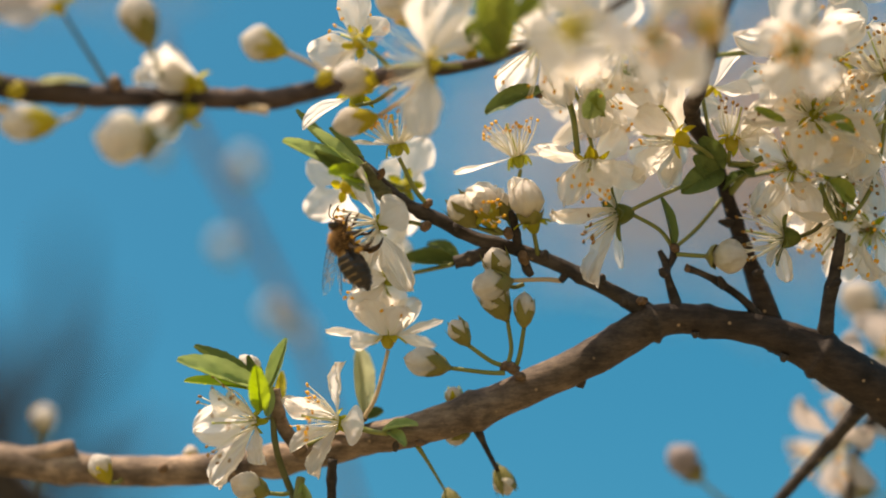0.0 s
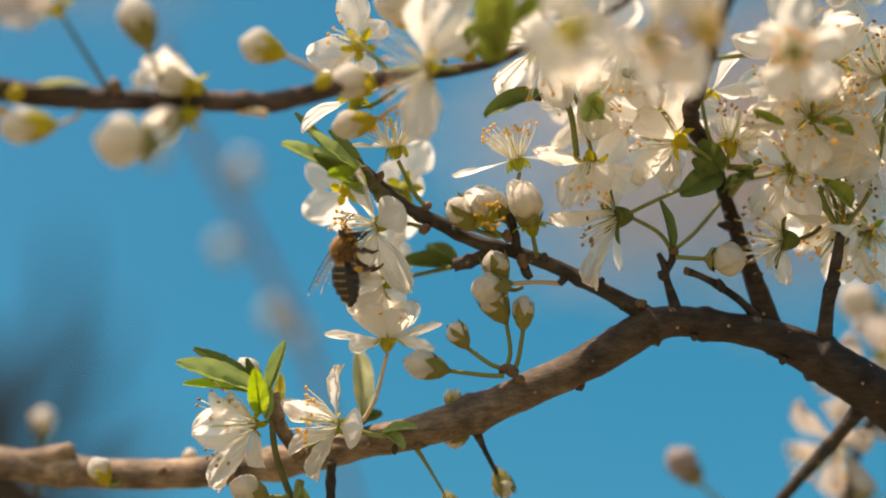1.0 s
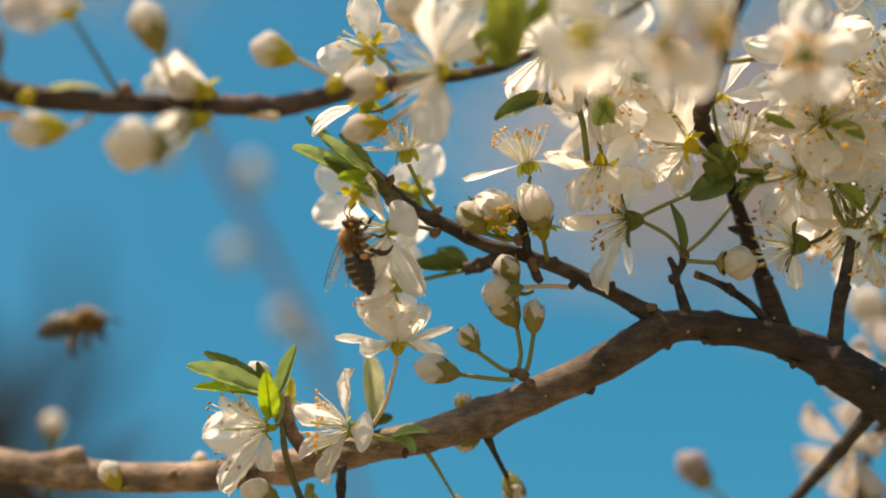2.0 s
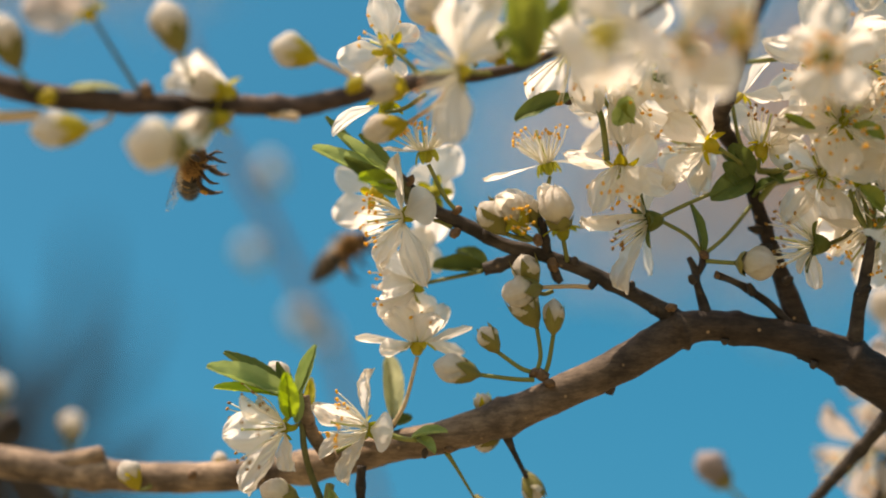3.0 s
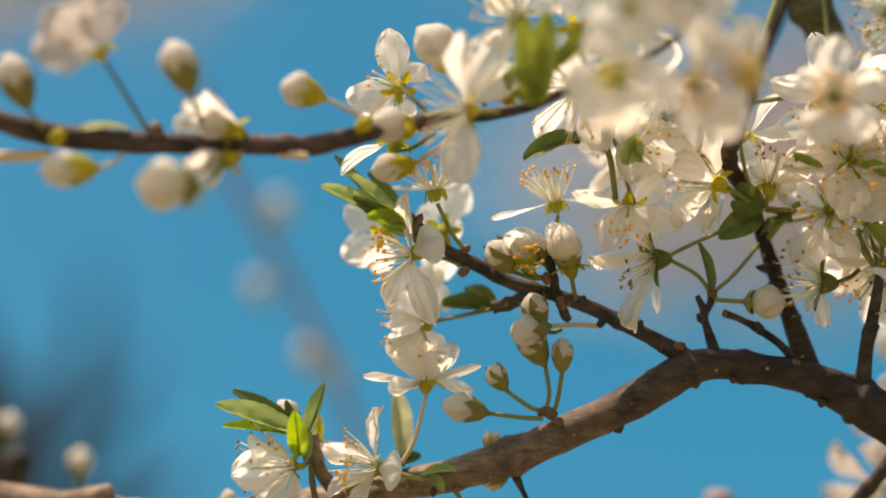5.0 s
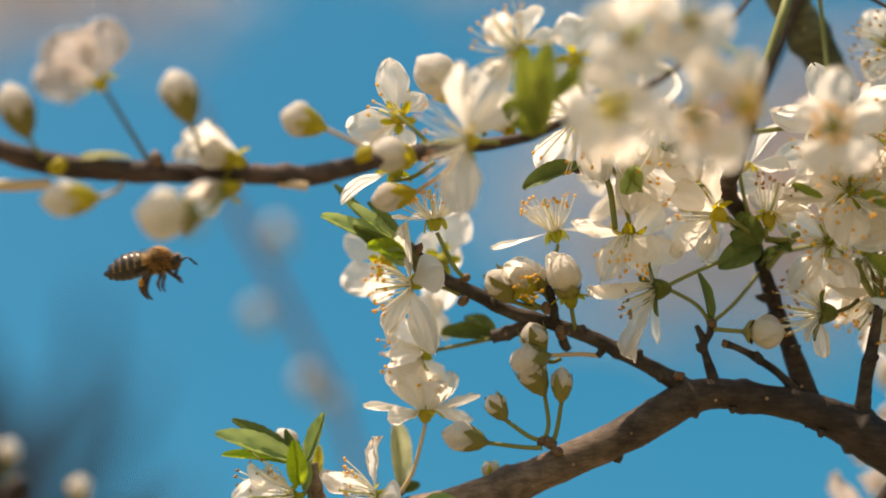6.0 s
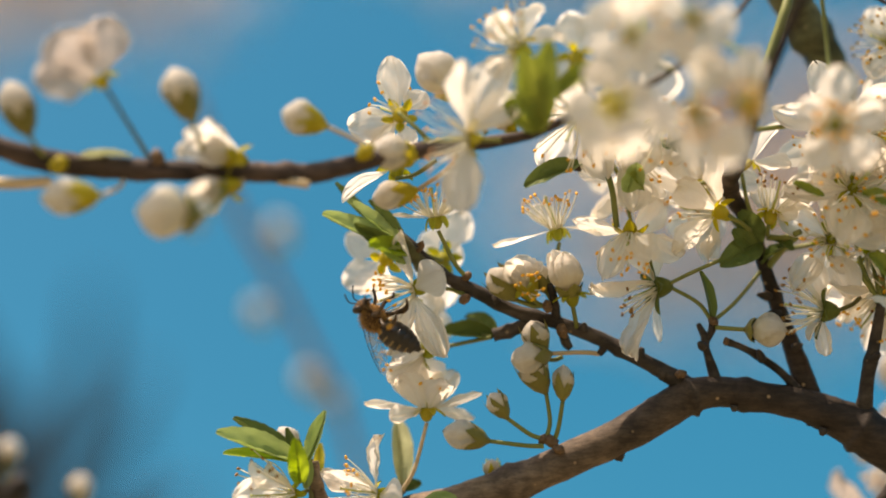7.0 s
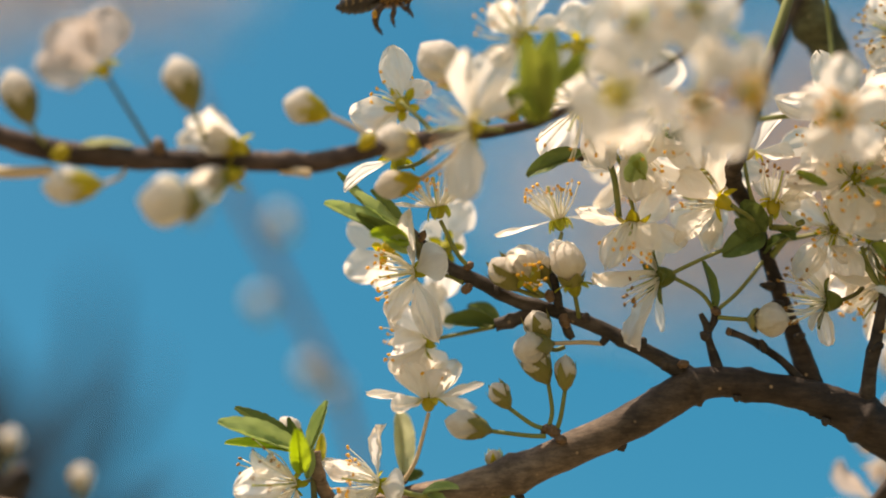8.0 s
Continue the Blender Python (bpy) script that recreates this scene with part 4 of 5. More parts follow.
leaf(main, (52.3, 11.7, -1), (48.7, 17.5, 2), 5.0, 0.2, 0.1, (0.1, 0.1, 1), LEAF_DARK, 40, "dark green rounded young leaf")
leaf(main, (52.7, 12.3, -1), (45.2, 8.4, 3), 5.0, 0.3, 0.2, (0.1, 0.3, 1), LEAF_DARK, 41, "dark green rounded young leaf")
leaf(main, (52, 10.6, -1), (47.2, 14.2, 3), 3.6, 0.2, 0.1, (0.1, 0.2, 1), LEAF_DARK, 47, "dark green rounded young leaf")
for k, (a, x, foot, w, o, sp, cup, tip) in enumerate((
        ((21.3, 32.6, 5), (-0.3, -0.5, 0.7), (26.7, 31.8, 6), 9.5, 12, 10, CALYX_GOLD, ANTHER), ((29.4, 28.3, 3), (0.3, -0.3, -0.85), (24.3, 28.6, 2), 9.5, 10, 50, CALYX_GOLD, ANTHER),
        ((35.5, 32.7, 6), (-0.1, -0.5, 0.8), (26.7, 31.8, 6), 10, 10, 20, CALYX, ANTHER),
        ((64.4, 32, 4), (0.1, -0.1, 0.97), (48.8, 30.1, 13), 10, 8, 30, CALYX_GOLD, ANTHER),
        ((72.4, 30.7, -3), (0.1, 0.1, 0.97), (71.9, 2, 4), 10, 8, 12, CALYX_GOLD, ANTHER_BROWN))):
    blossom(main, a, x, foot, w, o, sp, seed=120 + k, tip=tip, wide=55, cup=cup)
leaf(main, (44.1, -0.7, 1), (41.8, 7.4, 3), 2.6, 0.8, 0.06, (0.8, 0, 0.6), LEAF_DARK, 42, "narrow dark green leaf")
leaf(main, (52.9, 8.9, -2), (57, 11.7, 0), 2.8, 0.7, 0.1, (0, 1, 0.6), LEAF_DARK, 43)
leaf(main, (22.1, 25.4, 2), (12.5, 21.2, 6), 4.2, 0.6, 0.1, (-0.2, 0.5, 0.8), LEAF_DARK, 44, "dark green leaf beside the blossoms")
leaf(main, (35.3, 28.7, 4), (41.5, 26.5, 8), 3.2, 0.6, -0.1, (0, 0.6, 0.8), LEAF_DARK, 45)
leaf(main, (32.8, 24.3, 0), (28.9, 23.2, 2), 3.6, 0.4, 0.1, (0, 0.6, 0.8), LEAF, 46)
wire("stalk", [(44.3, -1, 1), (48.6, 2.5, -1), (53.7, 8.5, -3)], 0.36, 0.36, STALK, main)
wire("stalk", [(36.2, 5, 2), (40.7, 7.2, 2), (45.9, 9.5, 2)], 0.34, 0.34, STALK, main)
wire("stalk", [(24.3, 28.1, 0), (26.9, 22.2, 3), (28, 14.7, 3)], 0.55, 0.5, STALK, main)
limb("twig", [(26.7, 31.8, 6, 0.84), (24.2, 28.4, 2, 0.94), (21.9, 25.6, 1, 0.85), (21.6, 24.2, 1, 0.57)], BARK, main, "", (0.5,), 24, 6, 12)
for k, (p, q) in enumerate((((42.7, -5.4, 1), (41.7, -4.6, 2)), ((52.6, -7.5, 1), (51.7, -5.8, 2)), ((55.8, 0.1, -1), (53.9, 0.5, 0)), ((54.4, 3.1, -2), (52.1, 3.5, -1)), ((70.4, -7.4, 3), (71.7, -6.3, 4)),
                            ((31.8, -6.7, 1), (32.5, -5.4, 1)), ((22.3, -2.7, 1), (22.9, -1.3, 1)), ((8.1, 2, 1), (7.4, 3.4, 1)), ((36.1, -9.4, 1), (35.4, -10.9, 1)), ((47.7, -15, 2), (47.6, -16.1, 2)),
                            ((62.8, -18.8, 2), (62.3, -20.1, 2)), ((-2.3, -33, 1), (-2.6, -35.1, 1)), ((58.1, -5.6, -1), (59.4, -4.8, 0)))):
    limb("nub", [(*p, 0.75), (*[(a + c) / 2 for a, c in zip(p, q)], 0.7), (*q, 0.3)], BARK_DARK, main, "dark dormant bud", (), 70 + k, 4, 10, 0.3)
settle(main)


# ---- the nearer bough across the top ----
front = bough("plum_branch", "slender flowering plum branch, nearer, with fat white buds", (31.1, 37.1, 9))
limb("main_limb", [(-80.6, 29.5, 21, 1.52), (-71.9, 26.9, 20, 1.70), (-63.4, 24.6, 18, 1.89), (-52.7, 23.6, 17, 1.72), (-41, 23.2, 17, 1.63), (-30.2, 23.1, 16, 1.63), (-22.2, 23, 15, 1.73), (-14, 24.8, 15, 1.45),
                   (-4.1, 27.1, 11, 1.29), (8, 28.6, 11, 1.02), (15.2, 30.2, 13, 0.75), (24, 34.5, 16, 0.6), (32.8, 37.6, 18, 0.5), (42.6, 44.4, 18, 0.4)], BARK_RED, front, "brown bark", (0.25, 0.42, 0.62), 30)
bud(front, (-21.6, 31.1, 16), (-0.92, 0.28, 0.2), 5.4, (-13.5, 27.3, 15), 1, 0.45, CALYX_GOLD, STALK_PINK)
bud(front, (-57.1, 18.9, 23), (-0.97, -0.06, 0.2), 5.6, (-52.1, 21.7, 18), 2, 0.45, CALYX_GOLD, STALK_PINK)
bud(front, (-40.7, 15.8, 25), (-0.98, 0.08, 0.15), 7.9, (-36.5, 22.7, 17), 1, 0.08, CALYX)
bud(front, (-41.4, 33, 22), (-0.35, 0.92, 0.1), 5.8, (-39.2, 24.9, 17), 0, 0.45, CALYX)
bud(front, (-67.0, 30.4, 23), (-0.35, 0.92, 0.1), 5.6, (-63.8, 24.8, 18), 2, 0.45, CALYX)
bud(front, (0.6, 37.1, 9), (-0.70, 0.70, 0.1), 6.8, (6.1, 29.9, 9), 0, 0.18, CALYX_GOLD)
bud(front, (-6.6, 26.1, 12), (-0.95, 0.1, 0.3), 5.6, (-2.2, 27.1, 10), 0, 0.18, CALYX_GOLD)
bud(front, (-7, 20.3, 8), (-0.95, -0.22, 0.2), 4.6, (1.5, 26.6, 9), 2, 0.45, CALYX_GOLD, STALK_PINK)
bud(front, (10.1, 31, 9), (-0.75, 0.6, 0.2), 3.4, (11, 29.4, 11), 1, 0.18, CALYX_GOLD, label="small pinkish plum bud")
bud(front, (-35, 25.2, 17), (-0.90, 0.30, 0.1), 4.8, None, 2, 0.18, CALYX_GOLD, label="half-open white plum bud")
bud(front, (-35.8, 20.4, 18), (-0.97, -0.2, 0.1), 3.8, None, 2, 0.18, CALYX_GOLD, label="half-open white plum bud")
open_blossom(front, (-34.3, 25.4, 17), (-0.88, 0.40, 0.2), (-33.7, 23.2, 16), (((-37.6, 32.5, 18), 4.6, 2, (-0.8, 0.1, 0.55)), ((-43.7, 26.2, 20), 5.0, 0, (-0.1, 0.5, 0.85)), ((-42.5, 29.2, 14), 4.6, 4, (-0.2, 0.3, 0.9))),
             None, CALYX_GOLD, STALK_PINK, 51, "half-open white plum blossom with one raised petal")
open_blossom(front, (-35.3, 20.6, 18), (-0.95, -0.28, 0.1), (-34.2, 22.7, 17), (((-42.2, 20, 20), 4.6, 2, (-0.1, -0.4, 0.9)), ((-41, 17.4, 17), 4.2, 0, (-0.1, -0.3, 0.95))),
             None, CALYX_GOLD, STALK_PINK, 52, "half-open white plum blossom under the twig")
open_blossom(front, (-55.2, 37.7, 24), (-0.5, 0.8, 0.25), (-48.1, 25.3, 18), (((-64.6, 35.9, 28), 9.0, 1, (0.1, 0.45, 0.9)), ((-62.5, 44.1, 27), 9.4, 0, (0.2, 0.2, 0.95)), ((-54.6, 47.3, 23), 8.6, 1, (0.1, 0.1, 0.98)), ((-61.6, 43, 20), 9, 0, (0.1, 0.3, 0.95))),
             None, CALYX_GOLD, STALK_DARK, 53, "soft plum blossom on a long stalk, petals toned as in shade", SHADED_PETALS)
open_blossom(front, (-8.1, 33, 7), (0.10, -0.15, -0.97), (-2.2, 27.6, 9), (((-17, 31.3, 5), 6.2, 0, None), ((-10.5, 44, 4), 5.8, 4, None), ((-13.7, 26.5, 5), 4.8, 1, None), ((-6.4, 27, 5), 3.6, 4, None), ((-4, 37.8, 2), 4.6, 7, None)),
             ((-0.6, 0.3, -0.7), 5.6, 60, 16, ANTHER), CALYX_GOLD, seed=54)
open_blossom(front, (2.9, 28.5, 16), (-0.88, 0.02, 0.45), (8.9, 28.6, 11), (((9.7, 41.1, 14), 7.8, 1, (-0.4, 0.2, 0.9)), ((3.8, 41.1, 18), 6.0, 4, (-0.6, 0, 0.8)), ((3.1, 16.5, 17), 7.6, 1, (-0.5, 0, 0.85)), ((11.7, 34.4, 12), 6.4, 4, (-0.3, 0.2, 0.9))),
             ((-0.98, -0.05, 0.2), 8.2, 62, 24, ANTHER_PEACH), CALYX_GOLD, seed=55, label="white plum blossom with a fan of pinkish stamens")
leaf(front, (-60.7, 24.8, 18), (-50.8, 25.5, 18), 3.0, 0.5, 0.1, (0, 1, 0.4), LEAF_PALE, 60)
leaf(front, (13.9, 29.3, 18), (11.3, 42.5, 24), 5.4, 0.3, 0.05, (0.2, 0.05, 1), LEAF_OLIVE, 61, "broad bright green leaf")
leaf(front, (14.4, 29.7, 17), (15.8, 43.7, 22), 5.2, 0.4, 0.05, (-0.2, 0.05, 1), LEAF_OLIVE, 66, "broad bright green leaf")
leaf(front, (14.9, 30.7, 18), (8.8, 34.4, 24), 3.4, 0.4, 0.1, (0.2, 0.4, 0.85), LEAF_OLIVE, 67, "small lobe of a bright green leaf")
leaf(front, (16.7, 35.4, 16), (24.9, 40.7, 20), 3.6, 0.4, 0.1, (-0.2, 0.5, 0.85), LEAF_OLIVE, 62)
leaf(front, (13.2, 30.1, 13), (8.7, 34.4, 15), 4.4, 0.4, 0.1, (0.2, 0.4, 0.85), LEAF_OLIVE, 63)
knuckle(front, (-62.1, 24.1, 20), 2.2, 3, CALYX_GOLD, "golden bud scales")
knuckle(front, (-13.5, 26.3, 17), 2.2, 4, CALYX_GOLD, "golden bud scales")
knuckle(front, (-46.7, 25.3, 18), 2.0, 5)
wire("stalk", [(-75.7, 21.6, 19), (-70.4, 21.1, 19), (-63.6, 21.4, 19)], 1.0, 0.9, STALK_PINK, front)
wire("stalk", [(-27.5, 21.8, 16), (-23.8, 21.3, 17), (-22.5, 21, 17)], 0.7, 0.7, STALK_PINK, front)
soft = "soft white plum blossom in the dense spray"
open_blossom(front, (24.9, 31.9, 36), (-0.1, -0.2, -0.95), (28.7, 36.2, 17), (((17.2, 31.8, 34), 7, 0, None), ((21.0, 24.9, 35), 7, 1, None), ((28.8, 24.1, 34), 7.4, 4, None), ((31.5, 34.5, 33), 7, 0, None), ((23.7, 41.3, 33), 7, 4, None)), None, CALYX_GOLD, seed=70, label=soft)
open_blossom(front, (37.2, 31.0, 37), (0.2, -0.35, 0.9), (42.6, 44.4, 18), (((29.5, 30.7, 36), 7, 1, None), ((35.4, 23.1, 36), 6.6, 4, None), ((42.8, 24.8, 36), 5.6, 0, None), ((38.9, 40.3, 35), 7.4, 4, None)), ((0.2, -0.35, 0.9), 3.6, 46, 40, ANTHER), CALYX_GOLD, seed=71, label=soft)
open_blossom(front, (44.8, 31.8, 37), (-0.5, -0.3, -0.75), (42.6, 44.4, 18), (((41.2, 22.5, 37), 5.6, 3, (0.3, 0, 0.9)), ((40.7, 40.1, 36), 7, 1, None), ((47.9, 41.0, 35), 6, 4, None), ((48.4, 32.5, 36), 5, 5, None)), ((-0.3, 0.2, 0.9), 3.6, 44, 40, ANTHER), CALYX_GOLD, seed=72, label=soft)
open_blossom(front, (27.5, 43.0, 34), (0.2, 0.3, 0.9), (36, 39.5, 18), (((21.1, 47.2, 34), 7, 0, None), ((34.8, 42.1, 34), 7, 1, None), ((29.6, 35.9, 35), 7, 4, None), ((21.9, 38.5, 35), 6.6, 0, None), ((28.8, 50.7, 34), 7, 4, None)), ((0.2, 0.3, 0.9), 6, 50, 18, ANTHER), CALYX_GOLD, seed=73, label=soft)
open_blossom(front, (37.2, 45.8, 32), (-0.3, 0.2, 0.9), (42.6, 44.4, 18), (((30.7, 48.4, 32), 7, 1, None), ((43.7, 44.0, 32), 7, 0, None), ((38.3, 37.9, 33), 7, 4, None), ((33.9, 39.5, 34), 6, 1, None)), ((-0.3, 0.2, 0.9), 6, 50, 18, ANTHER), CALYX_GOLD, seed=75, label=soft)
open_blossom(front, (11, 43.8, 14), (-0.5, 0.6, 0.5), (20.2, 32.6, 15), (((7.6, 38.2, 15), 6, 1, (-0.6, 0, 0.8)), ((6, 48.4, 14), 6, 4, None), ((15.2, 50.5, 12), 6.6, 0, None), ((18.4, 44.9, 13), 6.6, 1, None)), ((-0.6, 0.7, 0.4), 7, 50, 20, ANTHER), CALYX_GOLD, seed=76, label=soft)
open_blossom(front, (20.5, 41.9, 15), (0.1, 0.5, -0.8), (23.1, 34, 16), (((18.8, 49.3, 14), 6, 0, None), ((25.1, 48.4, 14), 6.4, 1, None), ((15.9, 38.1, 16), 5, 4, None), ((23.6, 37.2, 16), 5.4, 4, None)), None, CALYX_GOLD, seed=80, label=soft)
open_blossom(front, (61, 30.3, 22), (-0.2, 0.1, 0.95), (60.4, 55.6, 11.5), (((55.3, 33.5, 21), 6, 1, None), ((57.6, 22.9, 22), 6.4, 4, None), ((66.4, 23.6, 21), 6.6, 0, None), ((69.1, 32.5, 20), 6.4, 1, None), ((62.1, 39.5, 20), 6.4, 4, None)),
             ((-0.2, 0.1, 0.95), 3.6, 48, 44, ANTHER), CALYX_GOLD, seed=74, label=soft)
limb("twig", [(42.6, 44.4, 18, 0.4), (54.6, 57, 13, 0.37), (66.2, 54, 10, 0.37), (74.5, 50, 9, 0.28)], BARK_RED, front, "", (0.5,), 31, 6, 10)
settle(front)


# ---- a bough behind the top corner ----
top = bough("plum_branch", "dark plum branch behind the dense blossoms", (68.7, 46.5, -14))
limb("main_limb", [(50.1, 71, -8, 3.8), (54.5, 62.2, -8, 3.6), (60.3, 52.4, -9, 3.4), (66.2, 42.9, -11, 3.2), (69.9, 32.7, -14, 2.4), (72.8, 17.8, -12, 1.5), (73, 4, -6, 1)], SHOOT, top, "dark mossy bark", (0.4,), 40)
wire("stalk", [(52.2, 39.5, 4), (54.5, 45.4, 2), (57, 52.3, 0), (58.4, 56.7, -4)], 0.9, 1.0, STALK, top)
leaf(top, (30.9, 43, 6), (29.3, 55.7, 8), 4.0, 0.5, 0.1, (0.4, 0, 1), LEAF, 65, "olive green leaf")
settle(top)


# ---- lower right: a spray behind ----
spray = bough("plum_branch", "drooping plum twig behind, its pinkish blossoms toned as in shade", (88.1, -32.0, -21))
limb("main_limb", [(89.4, -19.8, -18, 1.26), (85.8, -25.9, -20, 1.05), (82.1, -32.0, -21, 0.95), (79.3, -39.2, -22, 0.85), (78.7, -46.6, -24, 0.85)], BARK_DARK, spray, "", (0.5,), 50, 7, 14)
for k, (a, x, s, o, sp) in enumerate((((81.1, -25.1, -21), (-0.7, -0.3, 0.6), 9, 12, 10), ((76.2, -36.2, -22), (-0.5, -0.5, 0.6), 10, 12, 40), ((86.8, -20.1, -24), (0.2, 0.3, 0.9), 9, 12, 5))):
    blossom(spray, a, x, (82.1, -32.0, -21), s, o, sp, seed=90 + k, label="soft pinkish white plum blossom", kinds=SHADED_PETALS)
bud(spray, (84.7, -12.9, -33), (-0.6, 0.5, 0.3), 7.0, (91.1, -25.1, -38), 0, 0.18)
bud(spray, (82.5, -45.2, -30), (-0.8, 0.3, 0.3), 6.4, (90, -48.3, -38), 1, 0.45)
leaf(spray, (87.8, -21.7, -33), (81.9, -15.2, -27), 5.0, 0.5, 0.1, (0, 0.3, 1), LEAF_DARK, 66)
bud(spray, (50.9, -41.7, -24), (-0.66, 0.72, 0.1), 5.6, (57.3, -47.4, -27), 3, 0.18, label="pinkish closed plum bud on a thin stalk, toned as in shade")
limb("twig", [(56.8, -46.7, -27, 0.41), (60.1, -50.1, -28, 0.61), (72.1, -55.8, -32, 0.83), (78.7, -46.6, -24, 0.81)], BARK_DARK, spray, "", (), 51, 6, 12)
settle(spray)


# ---- lower left: buds behind the bough ----
low = bough("plum_branch", "dark plum twig with small buds behind the bough", (-89.2, -48.5, -40))
limb("main_limb", [(-64.5, -55.4, -44, 2.78), (-73.8, -46.7, -42, 2.55), (-80.8, -38, -40, 2.33), (-84.6, -31.5, -38, 1.68), (-88.8, -20.9, -38, 1.26)], BARK_DARK, low, "", (0.5,), 55, 7, 14)
bud(low, (-68.6, -34.6, -38), (0.05, 1, 0.1), 4.4, (-70.6, -46.7, -42), 1, 0.18)
bud(low, (-82.8, -28, -42), (0.1, 1, 0), 4.2, (-83.5, -32.5, -38), 1, 0.18)
knuckle(low, (-79.7, -32.7, -34), 4.2, 7, BARK_DARK)
settle(low)


# ---- far bough: its bark and buds melt into soft spots ----
back = bough("plum_branch", "far plum twig with scattered buds, out of focus", (-15.3, -56.6, -105))
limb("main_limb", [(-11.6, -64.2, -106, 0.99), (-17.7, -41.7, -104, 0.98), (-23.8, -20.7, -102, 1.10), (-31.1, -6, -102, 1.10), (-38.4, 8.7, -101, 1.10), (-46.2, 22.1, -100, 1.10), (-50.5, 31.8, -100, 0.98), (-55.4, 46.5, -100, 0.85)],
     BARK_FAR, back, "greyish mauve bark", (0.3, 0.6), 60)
for k, p in enumerate(((-35.8, 14.6, -102), (-40.5, -2.6, -104), (-55.1, 19.1, -101), (-29.4, -17.7, -103), (-24, -21.5, -103))):
    bud(back, p, (-0.3, 0.9, 0.1), 5.0, None, k % 3, 0.18, CALYX_GOLD)
settle(back)


# ---- dark wood of a neighbouring tree, low behind the bough ----
dusk = bough("plum_branch", "bare dark plum branch of a tree behind, out of focus", (-184.5, -168.9, -420))
limb("main_limb", [(-184.5, -168.9, -420, 31.0), (-176.2, -127.1, -420, 28.2), (-172, -91.6, -420, 25.4), (-178.3, -58.2, -420, 22.5), (-188.7, -24.8, -420, 16.9), (-201.2, 8.6, -420, 11.3)], BARK_DARK, dusk, "", (0.5,), 80, 7, 14)
for k, q in enumerate((([(-176.2, -116.7, -420, 9.6), (-153.3, -86.3, -410, 8.3), (-137.1, -56.7, -400, 6.9), (-128.9, -24.2, -400, 4.4), (-126.9, 4.3, -400, 2.5)]), ([(-169.9, -125, -420, 9.6), (-138.9, -100.8, -410, 7.8), (-108.6, -83.2, -400, 6.0), (-90.3, -71, -400, 3.3)]),
                       ([(-153.3, -86.3, -410, 6.1), (-155.4, -60.8, -400, 5.5), (-147.2, -32.3, -400, 3.3)]), ([(-137.1, -56.7, -400, 4.9), (-118.7, -44.5, -400, 4.1), (-108.6, -24.2, -400, 2.2)]), ([(-140.9, -102.8, -410, 5.6), (-122.8, -73, -400, 4.4), (-110.6, -52.7, -400, 2.5)]))):
    limb("twig", q, BARK_DARK, dusk, "", (), 81 + k, 6, 10)
settle(dusk)


# ---- other plum trees, well behind ----
def far_bloom(name, label, middle, spread, count, seed):
    r = random.Random(seed)
    bm = bmesh.new()
    tops = []

    def inside():
        while True:
            q = [r.uniform(-1, 1) for _ in range(3)]
            if sum(c * c for c in q) < 1:
                return np.array(q) * spread

    for k in range(14):
        p, q = inside(), inside()
        tops.append((p, q))
        tube(bm, [np.array((*(p * MM), 2.2 * MM)), np.array((*((p + q) / 2 * MM), 1.8 * MM)), np.array((*(q * MM), 1.2 * MM))], 6, 0.1, k)
    for k in range(count):
        c = Vector(inside())
        if k % 2:
            a, b = tops[r.randrange(14)]
            c = Vector(a + (b - a) * r.random()) + Vector([r.gauss(0, 0.05) * s for s in spread])
        m = facing(c * MM, (r.uniform(-1, 1), r.uniform(-1, 1), r.uniform(-0.3, 1)), r.uniform(0, 360))
        for i in range(5):
            g = 2 * math.pi * i / 5
            x, y = Vector((math.cos(g), math.sin(g), 0.15)), Vector((-math.sin(g), math.cos(g), 0))
            v = [bm.verts.new(m @ (w * 10 * MM)) for w in (x * 0.1, x * 0.6 - y * 0.42, x * 1.05 - y * 0.2, x * 1.05 + y * 0.2, x * 0.6 + y * 0.42)]
            bm.faces.new(v).material_index = 1
        blob(bm, m @ Vector((0, 0, 3 * MM)), (2.4 * MM, 2.4 * MM, 2 * MM), None, 2, 6, 4)
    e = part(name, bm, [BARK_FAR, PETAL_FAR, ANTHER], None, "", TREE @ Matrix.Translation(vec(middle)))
    return tagged(e, label, "blossom", kind="stuff")


far_bloom("far_blossoms", "pale plum blossoms of a tree behind, out of focus", (175, 62, -800), (185, 95, 90), 420, 3)
far_bloom("far_blossoms", "pale plum blossoms of a tree behind, out of focus", (-200.4, 172, -700), (112, 58, 80), 170, 4)
far_bloom("far_blossoms", "pale plum blossoms of a tree behind, out of focus", (65, 211, -760), (130, 50, 80), 160, 5)


# ---- honeybees: nose towards x, back towards z ----
BROWN_FUZZ = solid("bee_fuzz", [(0.3, (0.38, 0.205, 0.065)), (0.7, (0.60, 0.36, 0.14))], 1500, 0.9)
BEE_DARK = solid("bee_shell", [(0.3, (0.010, 0.008, 0.007)), (0.7, (0.035, 0.024, 0.016))], 900, 0.28, 0.2, 0.00005, spec=0.5)
BEE_BAND = solid("bee_band", [(0.3, (0.22, 0.145, 0.065)), (0.7, (0.42, 0.30, 0.16))], 1500, 0.9)
BEE_SKIN = solid("bee_skin", [(0.3, (0.035, 0.02, 0.012)), (0.7, (0.12, 0.068, 0.032))], 1500, 0.9, 0.8)
BEE_LEG = solid("bee_leg", [(0.3, (0.028, 0.018, 0.012)), (0.7, (0.12, 0.07, 0.032))], 900, 0.45)
